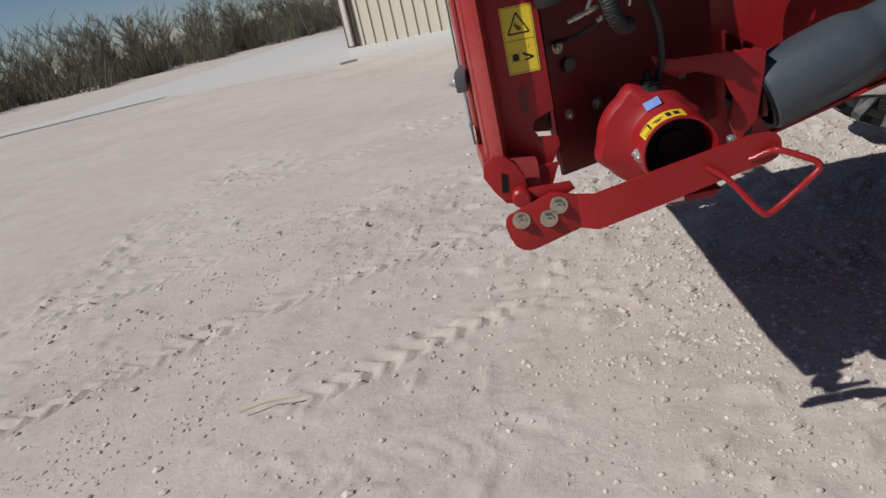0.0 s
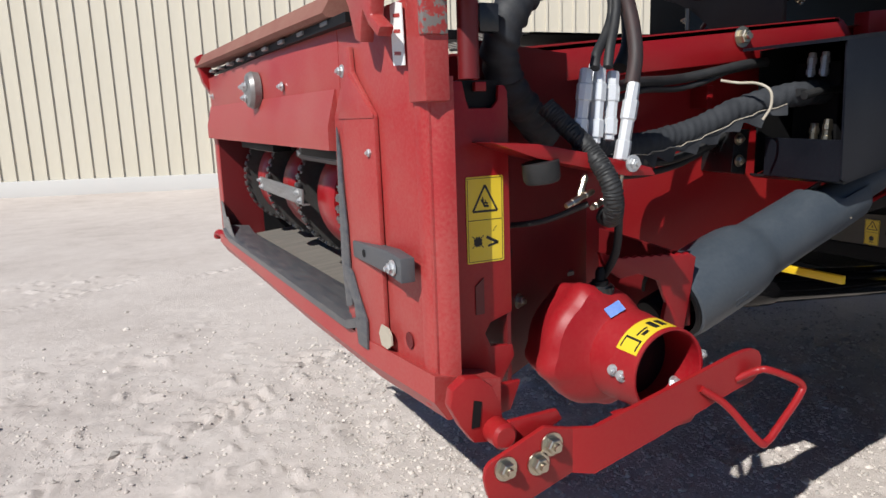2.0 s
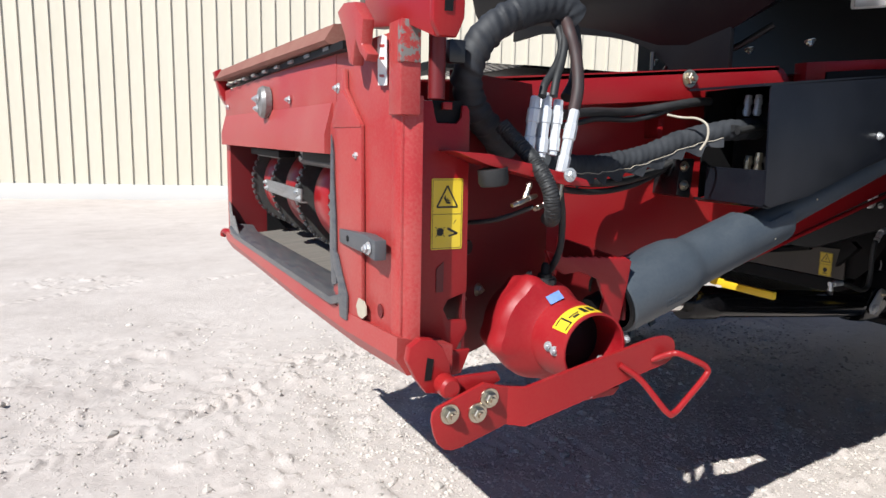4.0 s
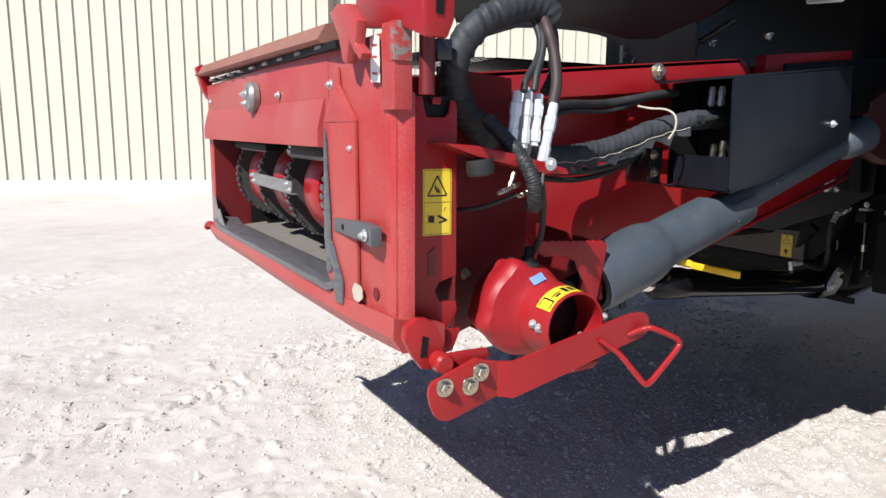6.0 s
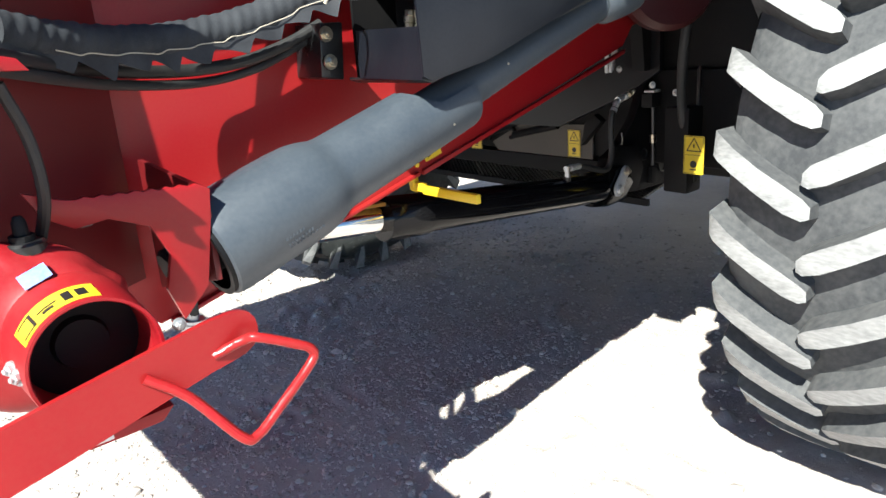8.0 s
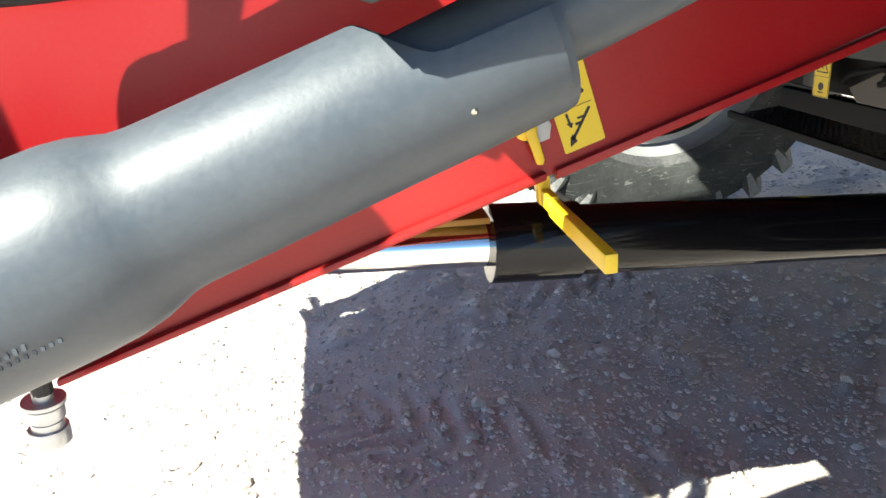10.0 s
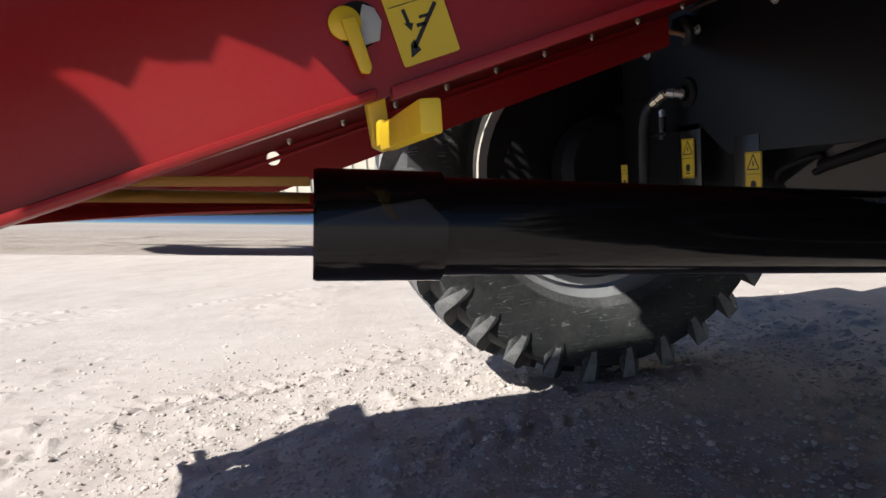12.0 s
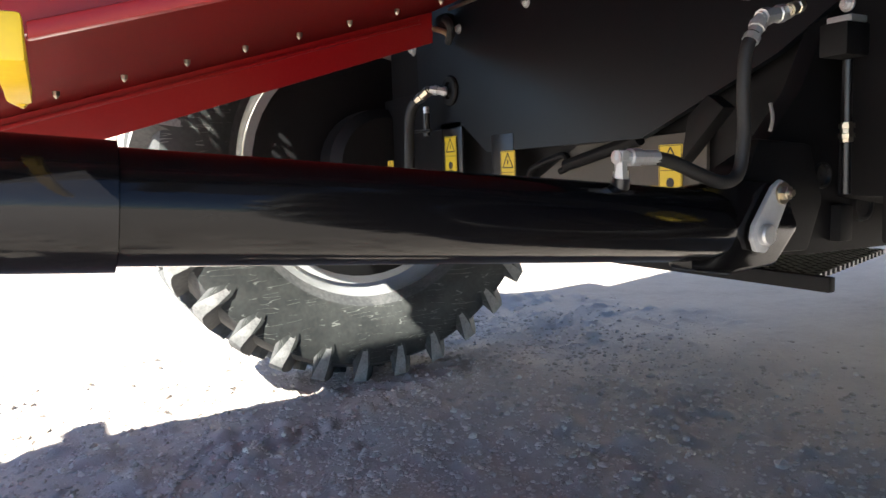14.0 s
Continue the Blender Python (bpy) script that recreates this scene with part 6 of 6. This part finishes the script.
for y0, dx, ln in ((0.62, 0.0, 9), (3.97, -0.62, 6)):
    deck = perforated("platform_step", (1.83 + dx, y0, 2.02), (0.069 * ln, 0, 0.0), (0, 0.92, 0), ln, 13, 0.50, 0.006, BLACK, combine, "black perforated platform step over the wheel")
    part("deck_edge", box(1.76 + dx, y0 + 0.46, 2.005, 0.14, 0.94, 0.05, 0.004), BLACK_MATT, deck)
    part("deck_plate", prism([(1.83 + dx + 0.069 * ln, y0), (3.6, y0), (3.6, y0 + 1.02), (1.83 + dx + 0.069 * ln, y0 + 1.02)], "z", 2.015, 2.03, 0.003), BLACK_MATT, deck)

# ---- cab, its lamp and the body behind ----
bm = bmesh.new()
rws = []
for y, lo in ((1.30, 2.16), (1.70, 2.13), (1.9, 2.05), (2.1, 1.97), (2.3, 1.93), (2.45, 1.945), (2.7, 2.02), (3.0, 2.09), (3.4, 2.14), (3.9, 2.2)):
    rws.append([bm.verts.new(p) for p in ((1.25, y, lo + 0.08), (1.18, y, lo + 0.35), (1.30, y, 3.3), (3.6, y, 3.4), (3.6, y, lo + 0.55), (1.9, y, lo + 0.30), (1.40, y, lo + 0.05), (1.30, y, lo))])
for p, q in zip(rws, rws[1:]):
    for i in range(8):
        bm.faces.new((p[i], p[(i + 1) % 8], q[(i + 1) % 8], q[i]))
bm.faces.new(rws[0])
bm.faces.new(rws[-1][::-1])
cab = part("cab", bevelled(bm, 0.02), CAB_BLACK, combine, "black rounded underside of the cab")
part("cab_rail", hose([(1.24, 1.9, 2.22), (1.22, 2.3, 2.16), (1.22, 2.8, 2.2), (1.24, 3.3, 2.28)], 0.012, 10, 6), BEIGE_GREY, cab)
part("cab_hose", hose([(1.32, 2.36, 2.02), (1.36, 2.30, 1.93), (1.42, 2.22, 1.92), (1.5, 2.1, 2.0)], 0.012, 10, 6), RUBBER, cab)
bm = prism([(3.55, 2.09), (3.30, 2.10), (3.05, 2.07), (2.90, 2.045), (2.76, 2.020), (2.64, 1.992), (2.55, 1.962), (2.48, 1.930), (2.43, 1.898), (2.39, 1.862), (2.37, 1.80), (2.10, 1.80), (2.10, 2.22), (3.55, 2.30)], "x", 1.295, 1.315, 0.003)
skirt = part("cab_skirt", bm, CAB_BLACK, cab, "black curved skirt below the cab")
part("skirt_brace", hose([(1.30, 2.30, 1.99), (1.31, 2.36, 1.93), (1.32, 2.44, 1.86)], 0.007, 8, 6), BLACK, cab)
part("skirt_stay", rod((1.285, 2.47, 1.93), (1.285, 2.47, 1.86), 0.008, 10), BLACK, cab)
LAMP = Vector((2.0, 2.09, 2.15))
tip = Matrix.Rotation(radians(35), 4, "Z") @ Matrix.Rotation(radians(-19), 4, "Y")
lamp = part("work_lamp", box(LAMP.x, LAMP.y, LAMP.z, 0.06, 0.138, 0.090, 0.012, tip), WHITE, cab, "rectangular work lamp")
glass = LAMP + tip @ Vector((-0.032, 0, 0))
part("lens", box(glass.x, glass.y, glass.z, 0.008, 0.112, 0.068, 0.003, tip), LENS, lamp, "clear ribbed lens")
for y in (1.95, 2.2, 2.45, 2.7):
    part("bolt", hex_bolt((1.5, y, 1.93), (0, -0.3, -1), 0.012), BOLT, cab)
body = part("body", prism([(2.75, 1.05), (3.1, 0.80), (8.2, 0.95), (8.4, 3.5), (3.6, 3.6), (2.75, 2.9)], "y", 1.62, 4.3, 0.03), BLACK_MATT, combine, "dark body of the machine behind the bulkhead")

# ---- feeder drum with chains and slats ----
DX, DZ, DR = 0.10, 1.385, 0.165
drum = part("feeder_drum", rod((DX, 2.06, DZ), (DX, 3.56, DZ), 0.12, 36), BLACK_MATT, combine, "feeder drum with red flanges, chains and steel slats")
for y, half in ((2.12, 0.030), (2.40, 0.075), (2.80, 0.075), (3.20, 0.075), (3.48, 0.030)):
    part("flange", lathe((DX, y - half, DZ), (DX, y + half, DZ), [(0, 0.13), (0, 0.158), (0.12, DR), (0.88, DR), (1, 0.158), (1, 0.13)], 48), RED, drum)
for y in (2.20, 2.60, 3.0, 3.40):
    part("chain_band", lathe((DX, y - 0.010, DZ), (DX, y + 0.010, DZ), [(0, 0.150), (0, 0.181), (1, 0.181), (1, 0.150)], 40), CHAIN, drum, "dark roller chain")
    for i in range(44):
        m = Matrix.Rotation(2 * math.pi * i / 44, 4, "Y")
        q = m @ Vector((-0.183, 0, 0))
        link = box(DX + q.x, y, DZ + q.z, 0.012, 0.030 if i % 2 else 0.020, 0.019, 0.003, m)
        p = m @ Vector((-0.186, 0, 0))
        merge(link, rod((DX + p.x, y - 0.021, DZ + p.z), (DX + p.x, y + 0.021, DZ + p.z), 0.0035, 6))
        part("chain_link", link, CHAIN, drum)
for a, y0, y1, h in ((2, 2.48, 2.98, 0.042), (40, 3.0, 3.40, 0.032), (38, 2.20, 2.60, 0.032), (78, 2.60, 3.0, 0.032)):
    m = Matrix.Rotation(radians(a), 4, "Y")
    q = m @ Vector((-0.206, 0, 0))
    slat = part("slat", box(DX + q.x, (y0 + y1) / 2, DZ + q.z, 0.006, y1 - y0 + 0.05, h, 0.001, m), STEEL if h > 0.04 else STEEL_DARK, drum, "steel slat")
    f = m @ Vector((-0.196, 0, -h / 2))
    part("slat_foot", box(DX + f.x, (y0 + y1) / 2, DZ + f.z, 0.020, y1 - y0 + 0.05, 0.005, 0.001, m), STEEL, slat)
    for y in (y0, y1):
        for dz in (-0.010, 0.010):
            v = m @ Vector((-0.209, 0, dz))
            part("bolt", hex_bolt((DX + v.x, y + 1.4 * dz, DZ + v.z), m @ Vector((-1, 0, 0)), 0.007), ZINC, slat)
# Plain black sheet stands for the dark throat behind the drum.
part("throat_shade_sheet", box(0.42, 2.8, 1.42, 0.02, 1.5, 0.55, 0.0), BLACK_MATT, drum)

# ---- loose gravel and a straw on the dirt ----
def gravel(name, n, lo, hi, r0, r1, seed, label, material=STONE, patch=0.0, category="gravel"):
    rng = np.random.RandomState(seed)
    ico = bmesh.new()
    bmesh.ops.create_icosphere(ico, subdivisions=1, radius=1)
    base = np.array([v.co[:] for v in ico.verts])
    tri = np.array([[v.index for v in f.verts] for f in ico.faces])
    ico.free()
    xy = rng.uniform(lo, hi, (n, 2)) + rng.normal(0, 0.33, (n, 2))
    if patch:
        heap = value_noise(xy[:, 0] + 0.4 * xy[:, 1], xy[:, 1] - 0.5 * xy[:, 0], 0.30, seed) + 0.6 * value_noise(xy[:, 0], xy[:, 1], 0.9, seed + 1) + 0.5
        xy = xy[heap > patch]
        n = len(xy)
    r = r0 * (r1 / r0) ** (rng.rand(n) ** 2.2)
    z = ground_height(xy[:, 0], xy[:, 1])
    wob = 1 + 0.35 * (rng.rand(n, len(base), 3) - 0.5)
    sq = np.stack([r * rng.uniform(0.8, 1.3, n), r * rng.uniform(0.7, 1.1, n), r * rng.uniform(0.45, 0.8, n)], -1)
    pts = base[None] * wob * sq[:, None]
    t = rng.rand(n) * 6.283
    c, s = np.cos(t)[:, None], np.sin(t)[:, None]
    P = np.stack([pts[..., 0] * c - pts[..., 1] * s + xy[:, :1], pts[..., 0] * s + pts[..., 1] * c + xy[:, 1:], pts[..., 2] + (z + 0.1 * sq[:, 2])[:, None]], -1)
    F = tri[None] + (np.arange(n) * len(base))[:, None, None]
    me = bpy.data.meshes.new(name)
    me.from_pydata(P.reshape(-1, 3).tolist(), [], F.reshape(-1, 3).tolist())
    me.materials.append(material)
    tagged(new(name, me), label, category, kind="stuff")


gravel("gravel", 7000, (-2.6, 1.0), (4.6, 6.0), 0.003, 0.015, 3, "loose grey pebbles scattered on the dirt")
gravel("gravel", 15000, (0.5, 2.2), (4.3, 5.4), 0.004, 0.018, 21, "loose pebbles and dirt crumbs in the shade of the machine")
gravel("gravel", 8000, (0.4, 2.0), (2.6, 4.0), 0.003, 0.011, 33, "fine crumbs of dirt and grit in the shade")
gravel("gravel", 350, (-3, 0.8), (4.8, 6.5), 0.012, 0.032, 8, "larger loose stones scattered on the dirt")
gravel("dirt_crumbs", 24000, (-3.6, 0.8), (3.2, 5.6), 0.003, 0.012, 51, "pale broken dirt crumbs heaped along the tracks", CRUMB, 0.60, "dirt")
gravel("dirt_clods", 450, (-3.6, 0.8), (3.2, 5.6), 0.010, 0.026, 57, "pale flat dirt clods along the tracks", CRUMB, 0.66, "dirt")
straw = new("straw", mesh_of("straw", hose([(-1.42, 2.42, 0.03), (-1.30, 2.47, 0.035), (-1.15, 2.49, 0.03)], 0.004, 6, 4), STRAW))
tagged(straw, "thin dry straw lying on the dirt", "straw")

# ---- steel siding ribs, one by one ----
rib = wall_prism(0, 0.05, -0.02, 0.022, 0.335, 7.58, 0.0)
rib_mesh = mesh_of("rib", rib, SIDING)
for i in range(136):
    ob = new("rib", rib_mesh)
    put_under(ob, building)
    ob.location = WALL_WAY * (0.165 + 0.3445 * i)
